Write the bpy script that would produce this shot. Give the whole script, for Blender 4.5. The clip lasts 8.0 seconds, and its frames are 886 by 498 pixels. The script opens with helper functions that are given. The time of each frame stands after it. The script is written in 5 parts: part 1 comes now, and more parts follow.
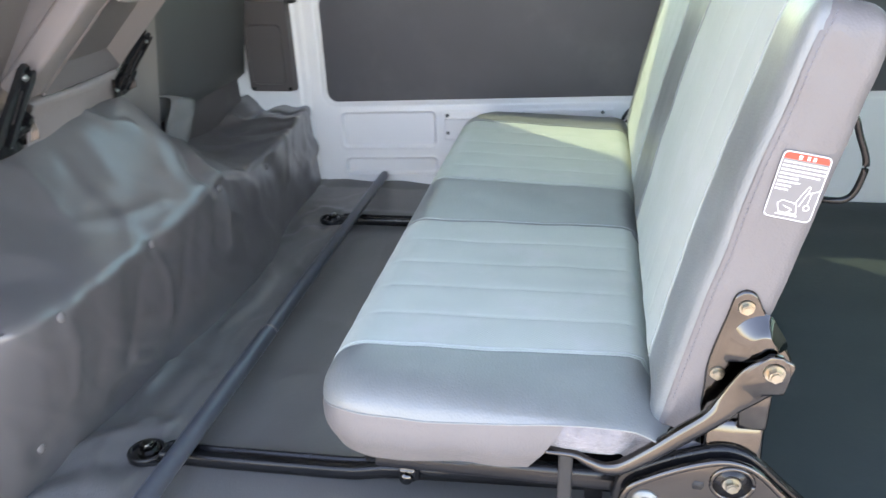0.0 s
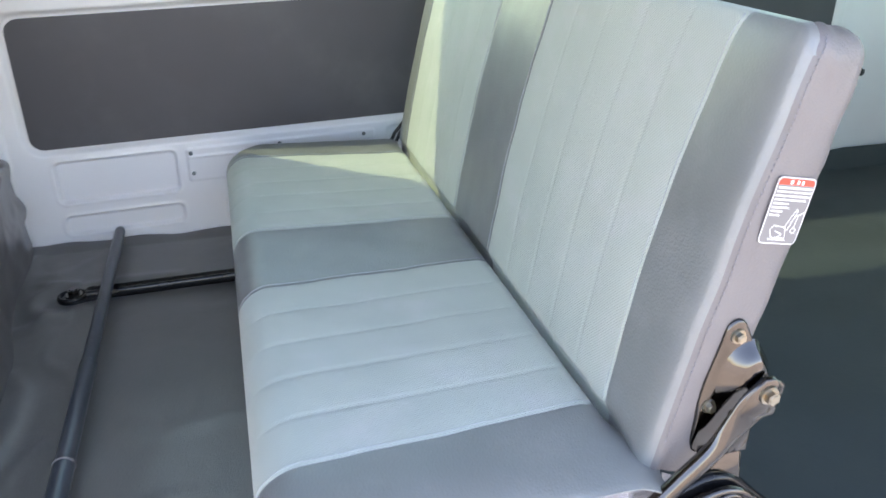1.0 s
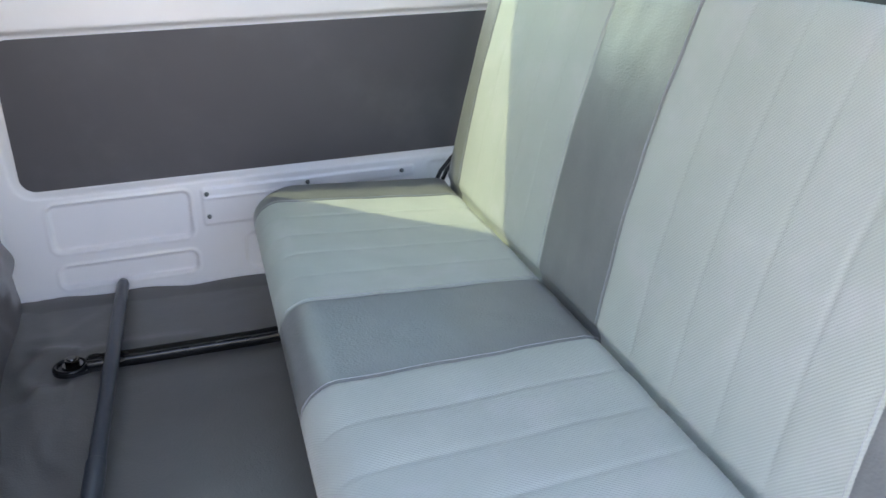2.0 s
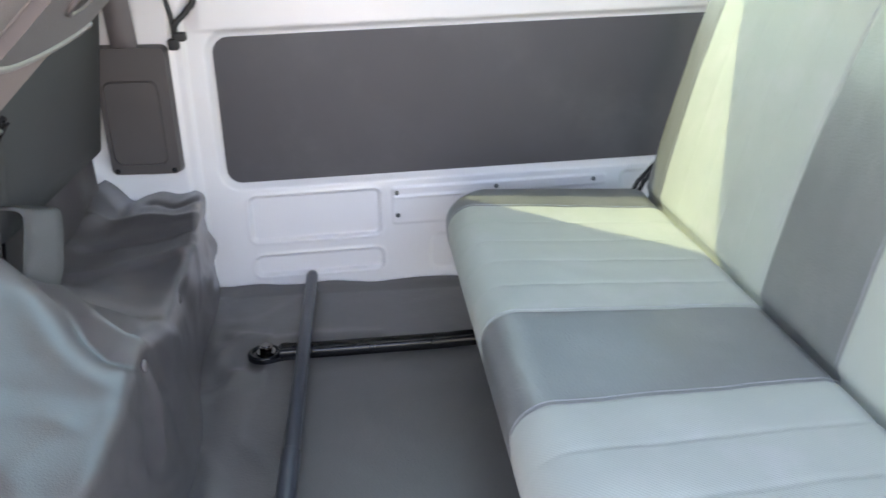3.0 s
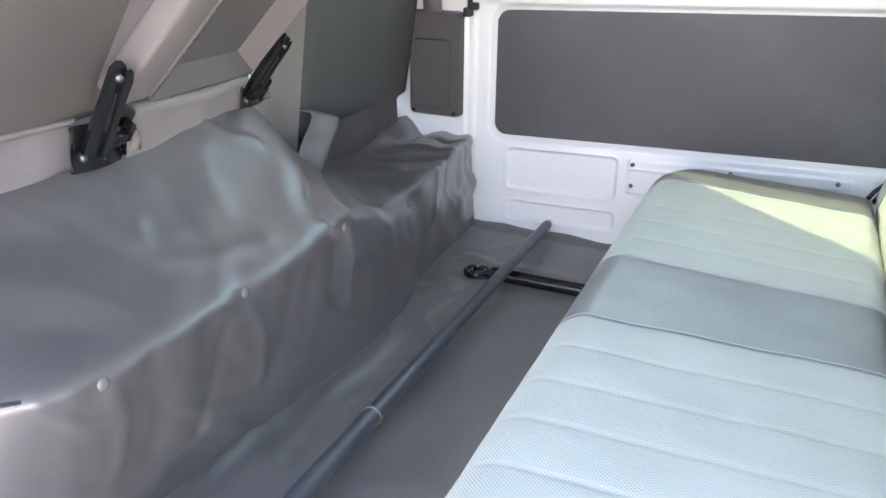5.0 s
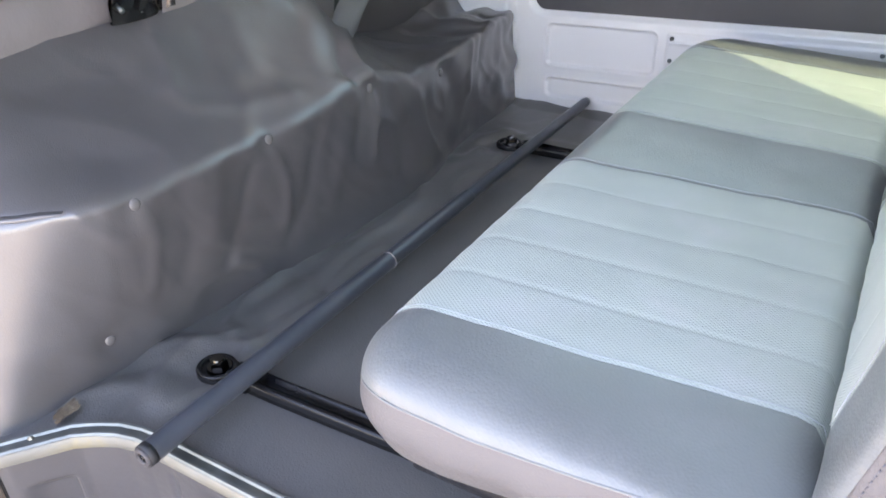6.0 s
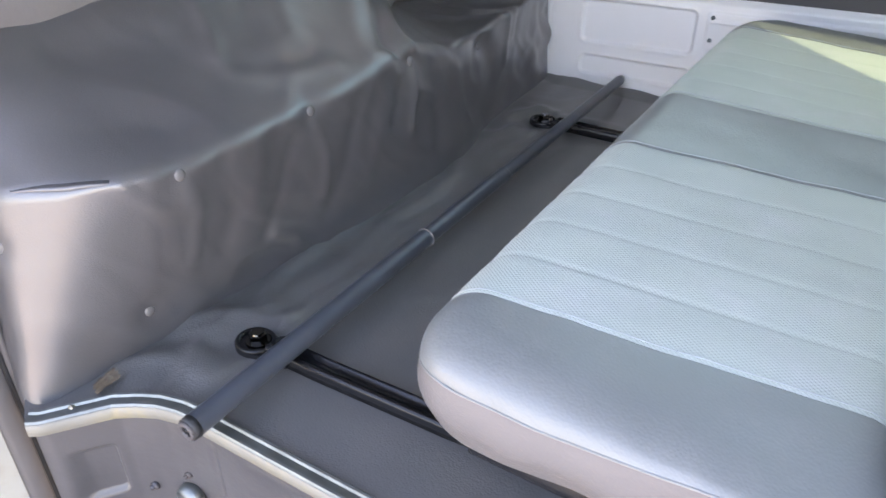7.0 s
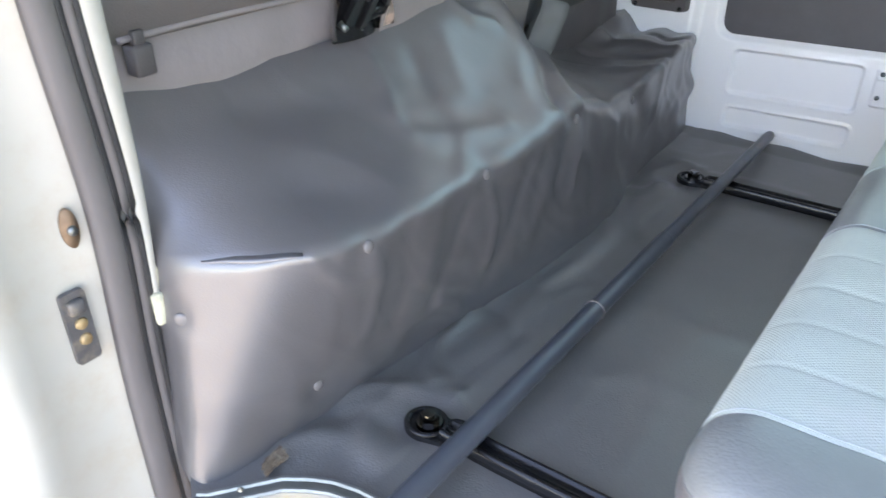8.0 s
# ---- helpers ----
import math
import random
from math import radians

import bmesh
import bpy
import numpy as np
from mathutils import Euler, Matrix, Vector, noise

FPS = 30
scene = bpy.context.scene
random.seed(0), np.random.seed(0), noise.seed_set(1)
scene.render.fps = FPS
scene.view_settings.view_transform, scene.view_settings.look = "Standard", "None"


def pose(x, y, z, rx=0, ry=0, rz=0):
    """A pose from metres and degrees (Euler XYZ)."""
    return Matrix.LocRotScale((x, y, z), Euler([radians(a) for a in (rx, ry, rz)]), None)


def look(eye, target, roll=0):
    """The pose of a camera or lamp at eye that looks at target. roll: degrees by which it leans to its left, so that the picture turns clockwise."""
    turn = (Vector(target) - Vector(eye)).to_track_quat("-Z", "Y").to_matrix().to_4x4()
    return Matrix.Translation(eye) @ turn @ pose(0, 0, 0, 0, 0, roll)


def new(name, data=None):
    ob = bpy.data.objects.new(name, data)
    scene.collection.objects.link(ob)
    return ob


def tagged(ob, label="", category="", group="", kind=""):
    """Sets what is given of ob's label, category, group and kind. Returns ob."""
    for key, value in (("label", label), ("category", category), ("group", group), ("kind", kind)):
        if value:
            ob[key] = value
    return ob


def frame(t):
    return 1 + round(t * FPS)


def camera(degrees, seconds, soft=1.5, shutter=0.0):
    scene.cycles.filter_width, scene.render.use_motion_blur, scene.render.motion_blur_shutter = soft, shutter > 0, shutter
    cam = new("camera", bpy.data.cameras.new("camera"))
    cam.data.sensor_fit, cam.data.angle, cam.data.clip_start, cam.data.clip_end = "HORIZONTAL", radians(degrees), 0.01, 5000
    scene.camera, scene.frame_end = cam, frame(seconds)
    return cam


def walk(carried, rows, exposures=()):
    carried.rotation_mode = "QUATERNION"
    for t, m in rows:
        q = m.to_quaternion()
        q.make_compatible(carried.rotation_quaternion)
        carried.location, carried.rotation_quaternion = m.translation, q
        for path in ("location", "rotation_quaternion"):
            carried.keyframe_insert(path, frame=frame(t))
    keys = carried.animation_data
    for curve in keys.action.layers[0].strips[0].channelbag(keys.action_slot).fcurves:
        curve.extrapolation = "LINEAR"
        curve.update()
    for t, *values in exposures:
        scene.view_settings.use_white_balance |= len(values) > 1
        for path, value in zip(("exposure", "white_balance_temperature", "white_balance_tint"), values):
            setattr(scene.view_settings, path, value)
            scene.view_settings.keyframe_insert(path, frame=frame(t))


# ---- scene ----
import functools

cam = camera(60.6, 8.0, shutter=0.25)
METRES, EYE, TILT, LEAN, TURN = 1.9, 0.835, -27.0, 0.0, 11.0
PATH = [
    (0, (0.645, -0.607, 0.79), (0.276, 1.154, -0.082), -2.3),
    (0.5, (0.446, -0.534, 0.791), (0.56, 1.253, -0.099), -1.7),
    (1, (0.354, -0.438, 0.795), (0.853, 1.293, -0.074), 0.3),
    (1.5, (0.316, -0.256, 0.779), (0.909, 1.462, -0.057), 1.3),
    (3, (0.193, -0.103, 0.752), (0.383, 1.712, -0.067), -0.1),
    (3.5, (0.254, -0.023, 0.749), (0.096, 1.797, -0.066), 0.4),
    (4, (0.305, -0.124, 0.737), (-0.054, 1.676, -0.059), 2.0),
    (5.5, (0.67, -0.317, 0.737), (-0.226, 1.237, -0.149), -0.7),
    (6, (0.702, -0.329, 0.687), (-0.205, 1.131, -0.335), -1.5),
    (6.5, (0.717, -0.318, 0.678), (-0.146, 1.123, -0.409), -1.6),
    (7, (0.647, -0.341, 0.69), (-0.251, 1.077, -0.397), 0.0),
    (7.5, (0.575, -0.337, 0.704), (-0.419, 1.044, -0.348), 0.8),
    (8, (0.445, -0.356, 0.702), (-0.59, 1.014, -0.324), -0.2),
]
EXPOSURES = [
    (0.0, 3.46, 7900, 20), (1.0, 3.28, 7700, 21), (1.5, 3.12, 7550, 24), (3.0, 3.56, 8000, 25), (3.5, 3.80, 8300, 24), (4.2, 3.92, 8300, 24),
    (5.5, 3.92, 8100, 24), (6.0, 3.58, 8150, 25), (6.5, 3.56, 8150, 25), (7.0, 3.52, 8150, 25), (8.0, 3.65, 7900, 20),
]
walk(cam, [(t, look(eye, target, roll)) for t, eye, target, roll in PATH], EXPOSURES)

# ---- light ----
world = bpy.data.worlds.new("sky")
scene.world = world
world.use_nodes = True
wn = world.node_tree.nodes
sky = wn.new("ShaderNodeTexSky")
sky.sky_type = "NISHITA"
sky.sun_disc = False
sky.sun_elevation = radians(48.5)
SUN_WAY = Vector((0.711, -0.530, -1.0)).normalized()
sky.sun_rotation = math.atan2(-SUN_WAY.x, -SUN_WAY.y)
wn["Background"].inputs["Strength"].default_value = 0.15
world.node_tree.links.new(sky.outputs["Color"], wn["Background"].inputs["Color"])
sun_data = bpy.data.lights.new("sun", "SUN")
sun_data.energy, sun_data.angle, sun_data.color = 0.85, radians(0.6), (1.0, 0.90, 0.70)
sun = new("sun", sun_data)
sun.matrix_world = look((-3, 4, 5), Vector((-3, 4, 5)) + SUN_WAY)


# ---- materials ----
def surf(name, color, rough=0.5, metal=0.0, var=0.12, scale=6.0, grain=0.0, grain_scale=300.0, lump=0.0, lump_scale=25.0,
         stain=None, stain_scale=3.0, stain_amount=0.0, coat=0.0, coat_rough=0.15, rough_var=0.0, spec=0.5, sheen=0.0):
    """A surface with broad colour changes, stains, fine grain relief and uneven gloss, in metres."""
    m = bpy.data.materials.new(name)
    m.use_nodes = True
    nt = m.node_tree
    n, l = nt.nodes, nt.links
    b = n["Principled BSDF"]
    co = n.new("ShaderNodeTexCoord")

    def noise_node(sc, detail, rough_n=0.55):
        t = n.new("ShaderNodeTexNoise")
        t.inputs["Scale"].default_value, t.inputs["Detail"].default_value, t.inputs["Roughness"].default_value = sc, detail, rough_n
        l.new(co.outputs["Object"], t.inputs["Vector"])
        return t

    broad = noise_node(scale, 3, 0.45)
    ramp = n.new("ShaderNodeMapRange")
    ramp.clamp = False
    ramp.inputs["From Min"].default_value, ramp.inputs["From Max"].default_value = 0.25, 0.75
    ramp.inputs["To Min"].default_value, ramp.inputs["To Max"].default_value = 1 - var, 1 + var
    l.new(broad.outputs["Fac"], ramp.inputs["Value"])
    mul = n.new("ShaderNodeVectorMath")
    mul.operation = "SCALE"
    mul.inputs[0].default_value = color
    l.new(ramp.outputs["Result"], mul.inputs["Scale"])
    col = mul.outputs["Vector"]
    if stain:
        st = noise_node(stain_scale, 8, 0.65)
        sr = n.new("ShaderNodeMapRange")
        sr.interpolation_type = "SMOOTHSTEP"
        sr.inputs["From Min"].default_value, sr.inputs["From Max"].default_value = 0.45, 0.80
        sr.inputs["To Max"].default_value = stain_amount
        l.new(st.outputs["Fac"], sr.inputs["Value"])
        mix = n.new("ShaderNodeMix")
        mix.data_type = "RGBA"
        l.new(sr.outputs["Result"], mix.inputs[0])
        l.new(col, mix.inputs[6])
        mix.inputs[7].default_value = (*stain, 1)
        col = mix.outputs[2]
    l.new(col, b.inputs["Base Color"])
    rr = n.new("ShaderNodeMapRange")
    rr.clamp = False
    rr.inputs["From Min"].default_value, rr.inputs["From Max"].default_value = 0.1, 0.9
    rr.inputs["To Min"].default_value, rr.inputs["To Max"].default_value = max(0.02, rough - rough_var), min(1, rough + rough_var)
    rn = noise_node(scale * 3.1, 2, 0.4)
    l.new(rn.outputs["Fac"], rr.inputs["Value"])
    if rough_var:
        l.new(rr.outputs["Result"], b.inputs["Roughness"])
    else:
        b.inputs["Roughness"].default_value = rough
    b.inputs["Metallic"].default_value = metal
    b.inputs["Specular IOR Level"].default_value = spec
    b.inputs["Coat Weight"].default_value = coat
    b.inputs["Coat Roughness"].default_value = coat_rough
    b.inputs["Sheen Weight"].default_value = sheen
    last = None
    if lump:
        ln = noise_node(lump_scale, 4)
        bp = n.new("ShaderNodeBump")
        bp.inputs["Strength"].default_value, bp.inputs["Distance"].default_value = 1.0, lump
        l.new(ln.outputs["Fac"], bp.inputs["Height"])
        last = bp
    if grain:
        gn = n.new("ShaderNodeTexVoronoi")
        gn.inputs["Scale"].default_value = grain_scale
        l.new(co.outputs["Object"], gn.inputs["Vector"])
        bp = n.new("ShaderNodeBump")
        bp.inputs["Strength"].default_value, bp.inputs["Distance"].default_value = 1.0, grain
        l.new(gn.outputs["Distance"], bp.inputs["Height"])
        if last:
            l.new(last.outputs["Normal"], bp.inputs["Normal"])
        last = bp
    if last:
        l.new(last.outputs["Normal"], b.inputs["Normal"])
    return m


def woven(name, color, pitch=0.0038):
    """Seat mesh: a diamond net of small pits, darker in the pits."""
    m = surf(name, color, 0.75, var=0.05, scale=9, lump=0.0008, lump_scale=14, sheen=0.15, stain=(0.50, 0.50, 0.50), stain_scale=12, stain_amount=0.5)
    nt = m.node_tree
    n, l = nt.nodes, nt.links
    b = n["Principled BSDF"]
    co = n.new("ShaderNodeTexCoord")
    sep = n.new("ShaderNodeSeparateXYZ")
    l.new(co.outputs["Object"], sep.inputs[0])

    def op(kind, a, c):
        t = n.new("ShaderNodeMath")
        t.operation = kind
        for i, v in enumerate((a, c)):
            if v is None:
                continue
            if isinstance(v, (int, float)):
                t.inputs[i].default_value = v
            else:
                l.new(v, t.inputs[i])
        return t.outputs[0]

    along = op("ADD", sep.outputs["X"], sep.outputs["Z"])
    p = op("COSINE", op("MULTIPLY", along, 2 * math.pi / (pitch * 1.6)), None)
    q = op("COSINE", op("MULTIPLY", sep.outputs["Y"], 2 * math.pi / (pitch * 1.2)), None)
    h = op("MULTIPLY", p, q)
    old = b.inputs["Base Color"].links[0].from_socket
    mix = n.new("ShaderNodeMix")
    mix.data_type = "RGBA"
    fac = op("MULTIPLY", op("MAXIMUM", h, 0.0), 0.16)
    l.new(fac, mix.inputs[0])
    l.new(old, mix.inputs[6])
    mix.inputs[7].default_value = (color[0] * 0.35, color[1] * 0.37, color[2] * 0.38, 1)
    l.new(mix.outputs[2], b.inputs["Base Color"])
    bp = n.new("ShaderNodeBump")
    bp.inputs["Distance"].default_value = 0.00016
    bp.invert = True
    l.new(h, bp.inputs["Height"])
    prev = b.inputs["Normal"].links[0].from_socket
    l.new(prev, bp.inputs["Normal"])
    l.new(bp.outputs["Normal"], b.inputs["Normal"])
    return m


def glass(name, tint):
    m = bpy.data.materials.new(name)
    m.use_nodes = True
    n, l = m.node_tree.nodes, m.node_tree.links
    n.remove(n["Principled BSDF"])
    tr, gl, mix, fr = n.new("ShaderNodeBsdfTransparent"), n.new("ShaderNodeBsdfGlossy"), n.new("ShaderNodeMixShader"), n.new("ShaderNodeLayerWeight")
    po, mr = n.new("ShaderNodeMath"), n.new("ShaderNodeMapRange")
    tr.inputs["Color"].default_value = (*tint, 1)
    gl.inputs["Roughness"].default_value = 0.02
    po.operation = "POWER"
    po.inputs[1].default_value = 4.0
    l.new(fr.outputs["Facing"], po.inputs[0])
    mr.inputs["To Min"].default_value, mr.inputs["To Max"].default_value = 0.03, 0.8
    l.new(po.outputs[0], mr.inputs["Value"])
    l.new(mr.outputs["Result"], mix.inputs[0])
    l.new(tr.outputs[0], mix.inputs[1])
    l.new(gl.outputs[0], mix.inputs[2])
    l.new(mix.outputs[0], n["Material Output"].inputs["Surface"])
    return m


WHITE = surf("white_body_paint", (0.72, 0.705, 0.695), 0.28, var=0.03, scale=3, coat=0.4, lump=0.0006, lump_scale=9, stain=(0.55, 0.47, 0.36), stain_scale=5, stain_amount=0.10)
# base kept darker than the white paint, to offset the door light; rust blotches
CREAM = surf("dimmed_white_paint", (0.38, 0.37, 0.325), 0.35, var=0.05, scale=5, coat=0.3, stain=(0.30, 0.22, 0.12), stain_scale=9, stain_amount=0.45)
BOARD = surf("dark_hardboard", (0.052, 0.050, 0.056), 0.5, var=0.10, scale=4, grain=0.0002, grain_scale=700, stain=(0.10, 0.10, 0.10), stain_scale=3.5, stain_amount=0.5)
MAT = surf("grey_vinyl_mat", (0.116, 0.111, 0.107), 0.45, var=0.15, scale=5, grain=0.0004, grain_scale=380, lump=0.0012, lump_scale=20, coat=0.35, coat_rough=0.32, stain=(0.132, 0.125, 0.119), stain_scale=7, stain_amount=0.35)
CARGO = surf("dark_cargo_carpet", (0.030, 0.040, 0.043), 0.7, var=0.15, scale=3, lump=0.001, lump_scale=60)
COVER = surf("grey_vinyl_cover", (0.092, 0.087, 0.088), 0.46, var=0.08, scale=3, grain=0.00022, grain_scale=520, lump=0.0006, lump_scale=20, spec=0.7, coat=0.85, coat_rough=0.27, rough_var=0.05, stain=(0.068, 0.061, 0.060), stain_scale=5, stain_amount=0.5)
VINYL = surf("slate_vinyl", (0.180, 0.190, 0.187), 0.42, var=0.10, scale=7, grain=0.0003, grain_scale=340, lump=0.0008, lump_scale=34, coat=0.35, coat_rough=0.30, stain=(0.235, 0.24, 0.235), stain_scale=11, stain_amount=0.6)
SIDE_VINYL = surf("pale_side_vinyl", (0.140, 0.130, 0.129), 0.42, var=0.05, scale=9, grain=0.0003, grain_scale=380, lump=0.003, lump_scale=14)
MESH = woven("pale_mesh_fabric", (0.400, 0.440, 0.393), 0.0034)
MAT.node_tree.nodes["Principled BSDF"].inputs["Coat IOR"].default_value = 1.8
COVER.node_tree.nodes["Principled BSDF"].inputs["Coat IOR"].default_value = 1.75
FELT = surf("grey_felt", (0.20, 0.19, 0.20), 0.95, var=0.2, scale=60, lump=0.003, lump_scale=180, sheen=0.3)
THREAD = surf("pale_thread", (0.36, 0.385, 0.385), 0.7, var=0.1, scale=60)
DARK_THREAD = surf("dark_thread", (0.17, 0.165, 0.18), 0.7, var=0.1, scale=60)
BLACK = surf("black_enamel", (0.009, 0.009, 0.010), 0.20, var=0.3, scale=14, coat=0.0, spec=0.35, lump=0.0007, lump_scale=45)
BLACK_STEEL = surf("glossy_black_steel", (0.066, 0.060, 0.055), 0.13, 1.0, var=0.15, scale=18, coat=0.8, coat_rough=0.05, lump=0.0003, lump_scale=36, stain=(0.09, 0.075, 0.06), stain_scale=22, stain_amount=0.4)
ZINC = surf("zinc_bolt", (0.36, 0.345, 0.29), 0.28, 1.0, var=0.2, scale=50, stain=(0.5, 0.33, 0.18), stain_scale=60, stain_amount=0.6)
GALV = surf("galvanised_trim", (0.21, 0.225, 0.22), 0.5, 1.0, var=0.25, scale=18, stain=(0.13, 0.14, 0.14), stain_scale=40, stain_amount=0.5)
ROD = surf("blue_grey_coating", (0.054, 0.061, 0.074), 0.28, var=0.12, scale=14, lump=0.0004, lump_scale=60, stain=(0.070, 0.075, 0.088), stain_scale=14, stain_amount=0.4)
PLASTIC = surf("dark_plastic", (0.068, 0.060, 0.060), 0.5, var=0.08, scale=8, grain=0.0002, grain_scale=600)
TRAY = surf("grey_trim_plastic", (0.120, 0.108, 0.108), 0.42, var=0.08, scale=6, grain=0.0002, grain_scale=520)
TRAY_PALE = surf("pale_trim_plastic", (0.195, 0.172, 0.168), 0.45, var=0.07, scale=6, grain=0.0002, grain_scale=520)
SEAT_BACK = surf("dark_seat_vinyl", (0.060, 0.061, 0.060), 0.55, var=0.1, scale=6, grain=0.0003, grain_scale=420)
STRAP = surf("strap_vinyl", (0.115, 0.113, 0.108), 0.5, var=0.08, scale=9, grain=0.0003, grain_scale=420, lump=0.001)
SEAT_SIDE = surf("grey_seat_vinyl", (0.116, 0.106, 0.102), 0.55, var=0.08, scale=6, grain=0.0003, grain_scale=420, lump=0.001)
BOLSTER = surf("olive_grey_vinyl", (0.098, 0.092, 0.081), 0.55, var=0.08, scale=6, grain=0.0003, grain_scale=420, lump=0.001)
SKIRT = surf("grey_skirt_cloth", (0.190, 0.170, 0.167), 0.75, var=0.1, scale=9, lump=0.0015, lump_scale=40)
RUBBER = surf("black_rubber", (0.02, 0.02, 0.021), 0.6, var=0.2, scale=12)
SEAL = surf("brown_grey_seal", (0.105, 0.095, 0.092), 0.6, var=0.12, scale=10, lump=0.0008)
WEB = surf("brown_grey_webbing", (0.14, 0.122, 0.12), 0.8, var=0.1, scale=20, grain=0.0003, grain_scale=800)
STICKER = surf("sticker_grey", (0.17, 0.165, 0.165), 0.4, var=0.05, scale=30)
STICKER_RED = surf("sticker_red", (0.75, 0.055, 0.03), 0.4, var=0.05, scale=30)
STICKER_WHITE = surf("sticker_white", (0.8, 0.8, 0.8), 0.4, var=0.03, scale=30)
BRASS = surf("dull_brass", (0.34, 0.24, 0.12), 0.55, 0.3, var=0.3, scale=80)
WORN = surf("worn_grey_plate", (0.10, 0.098, 0.10), 0.5, 0.3, var=0.3, scale=60, stain=(0.30, 0.24, 0.17), stain_scale=45, stain_amount=0.7)
STEP_PAINT = surf("grey_step_paint", (0.082, 0.076, 0.076), 0.35, var=0.25, scale=9, coat=0.2, lump=0.0015, stain=(0.06, 0.055, 0.055), stain_scale=9, stain_amount=0.6)
# cream base and yellow blotches stand in for reflections on bare metal
ALU = surf("metal_with_yellow_reflections", (0.21, 0.20, 0.17), 0.45, 0.0, var=0.15, scale=12, stain=(0.36, 0.28, 0.11), stain_scale=8, stain_amount=0.8)
TAPE = surf("brown_tape", (0.13, 0.092, 0.058), 0.6, var=0.45, scale=60, stain=(0.42, 0.35, 0.26), stain_scale=50, stain_amount=0.8, lump=0.002, lump_scale=90)
FOAM = surf("yellowed_foam", (0.50, 0.49, 0.36), 0.9, var=0.3, scale=60, lump=0.003, lump_scale=120)
RUST = surf("rusty_steel", (0.20, 0.13, 0.08), 0.7, 0.3, var=0.5, scale=50, lump=0.001, lump_scale=80)
BUTTON = surf("clear_button_plastic", (0.15, 0.14, 0.135), 0.2, var=0.1, scale=60)
ASPHALT = surf("sunlit_concrete", (0.58, 0.50, 0.41), 0.9, var=0.2, scale=2, grain=0.004, grain_scale=90)
TRIM_ROOF = surf("headliner", (0.27, 0.278, 0.29), 0.9, var=0.05, scale=5)
GLASS = glass("green_tinted_glass", (0.64, 0.75, 0.675))


# ---- mesh helpers ----
def thing(name, label, category, group="", at=(0, 0, 0)):
    ob = new(name)
    ob.location = at
    return tagged(ob, label, category, group)


def part(name, bm, material, parent=None, label="", smooth=True):
    """Links a bmesh or (verts, faces) as one mesh object."""
    me = bpy.data.meshes.new(name)
    if isinstance(bm, tuple):
        me.from_pydata(*[list(map(tuple, bm[0])), [], [tuple(int(i) for i in f) for f in bm[1]]])
    else:
        bmesh.ops.recalc_face_normals(bm, faces=bm.faces)
        bm.to_mesh(me)
        bm.free()
    me.materials.append(material)
    if smooth:
        me.shade_smooth()
    ob = new(name, me)
    if parent:
        ob.parent = parent
        ob.matrix_parent_inverse = Matrix.Translation(parent.location).inverted() if not parent.data else parent.matrix_basis.inverted()
    if label:
        ob["label"] = label
    return ob


def structure(name, bm, material, label, category, smooth=False):
    return tagged(part(name, bm, material, None, "", smooth), label, category, kind="structure")


def box(bm, a, b, bevel=0.0, segs=2, m=None):
    """A box from corner a to corner b, with rounded edges, turned by m."""
    made = bmesh.ops.create_cube(bm, size=1)["verts"]
    a, b = Vector(a), Vector(b)
    for v in made:
        v.co = Vector([(a[i] + b[i]) / 2 + v.co[i] * (b[i] - a[i]) for i in range(3)])
    if bevel:
        edges = list({e for v in made for e in v.link_edges})
        out = bmesh.ops.bevel(bm, geom=edges, offset=bevel, segments=segs, affect="EDGES", profile=0.5)
        made = list({v for f in out["faces"] for v in f.verts} | {v for v in made if v.is_valid})
    if m is not None:
        bmesh.ops.transform(bm, matrix=m, verts=[v for v in made if v.is_valid])
    return made


def cyl(bm, p, q, r, r2=None, n=20):
    p, q = Vector(p), Vector(q)
    d = q - p
    m = Matrix.Translation((p + q) / 2) @ d.to_track_quat("Z", "Y").to_matrix().to_4x4()
    return bmesh.ops.create_cone(bm, cap_ends=True, segments=n, radius1=r, radius2=r if r2 is None else r2, depth=d.length, matrix=m)["verts"]


def smooth_path(points, steps=8, closed=False):
    """Catmull-Rom points through the given ones."""
    p = [Vector(a) for a in points]
    out = []
    n = len(p)
    for i in range(n if closed else n - 1):
        a, b, c, d = (p[(i - 1) % n] if closed or i else p[0]), p[i], p[(i + 1) % n], (p[(i + 2) % n] if closed or i + 2 < n else p[-1])
        for k in range(steps):
            t = k / steps
            out.append(0.5 * ((2 * b) + (c - a) * t + (2 * a - 5 * b + 4 * c - d) * t * t + (3 * b - a - 3 * c + d) * t ** 3))
    if not closed:
        out.append(p[-1])
    return out


def sweep(path, profile, up=(0, 0, 1), closed_profile=True, caps=True):
    """Sweeps a profile of (side, up) pairs along a path."""
    path = [Vector(p) for p in path]
    verts, faces = [], []
    n = len(profile)
    for i, p in enumerate(path):
        d = (path[min(i + 1, len(path) - 1)] - path[max(i - 1, 0)]).normalized()
        side = d.cross(Vector(up))
        side = side.normalized() if side.length > 1e-6 else Vector((1, 0, 0))
        upv = side.cross(d).normalized()
        verts += [p + side * a + upv * b for a, b in profile]
    m = n if closed_profile else n - 1
    for i in range(len(path) - 1):
        for k in range(m):
            a, b = i * n + k, i * n + (k + 1) % n
            faces.append((a, b, b + n, a + n))
    if caps and closed_profile:
        faces.append(tuple(range(n - 1, -1, -1)))
        faces.append(tuple(range((len(path) - 1) * n, len(path) * n)))
    return [tuple(v) for v in verts], faces


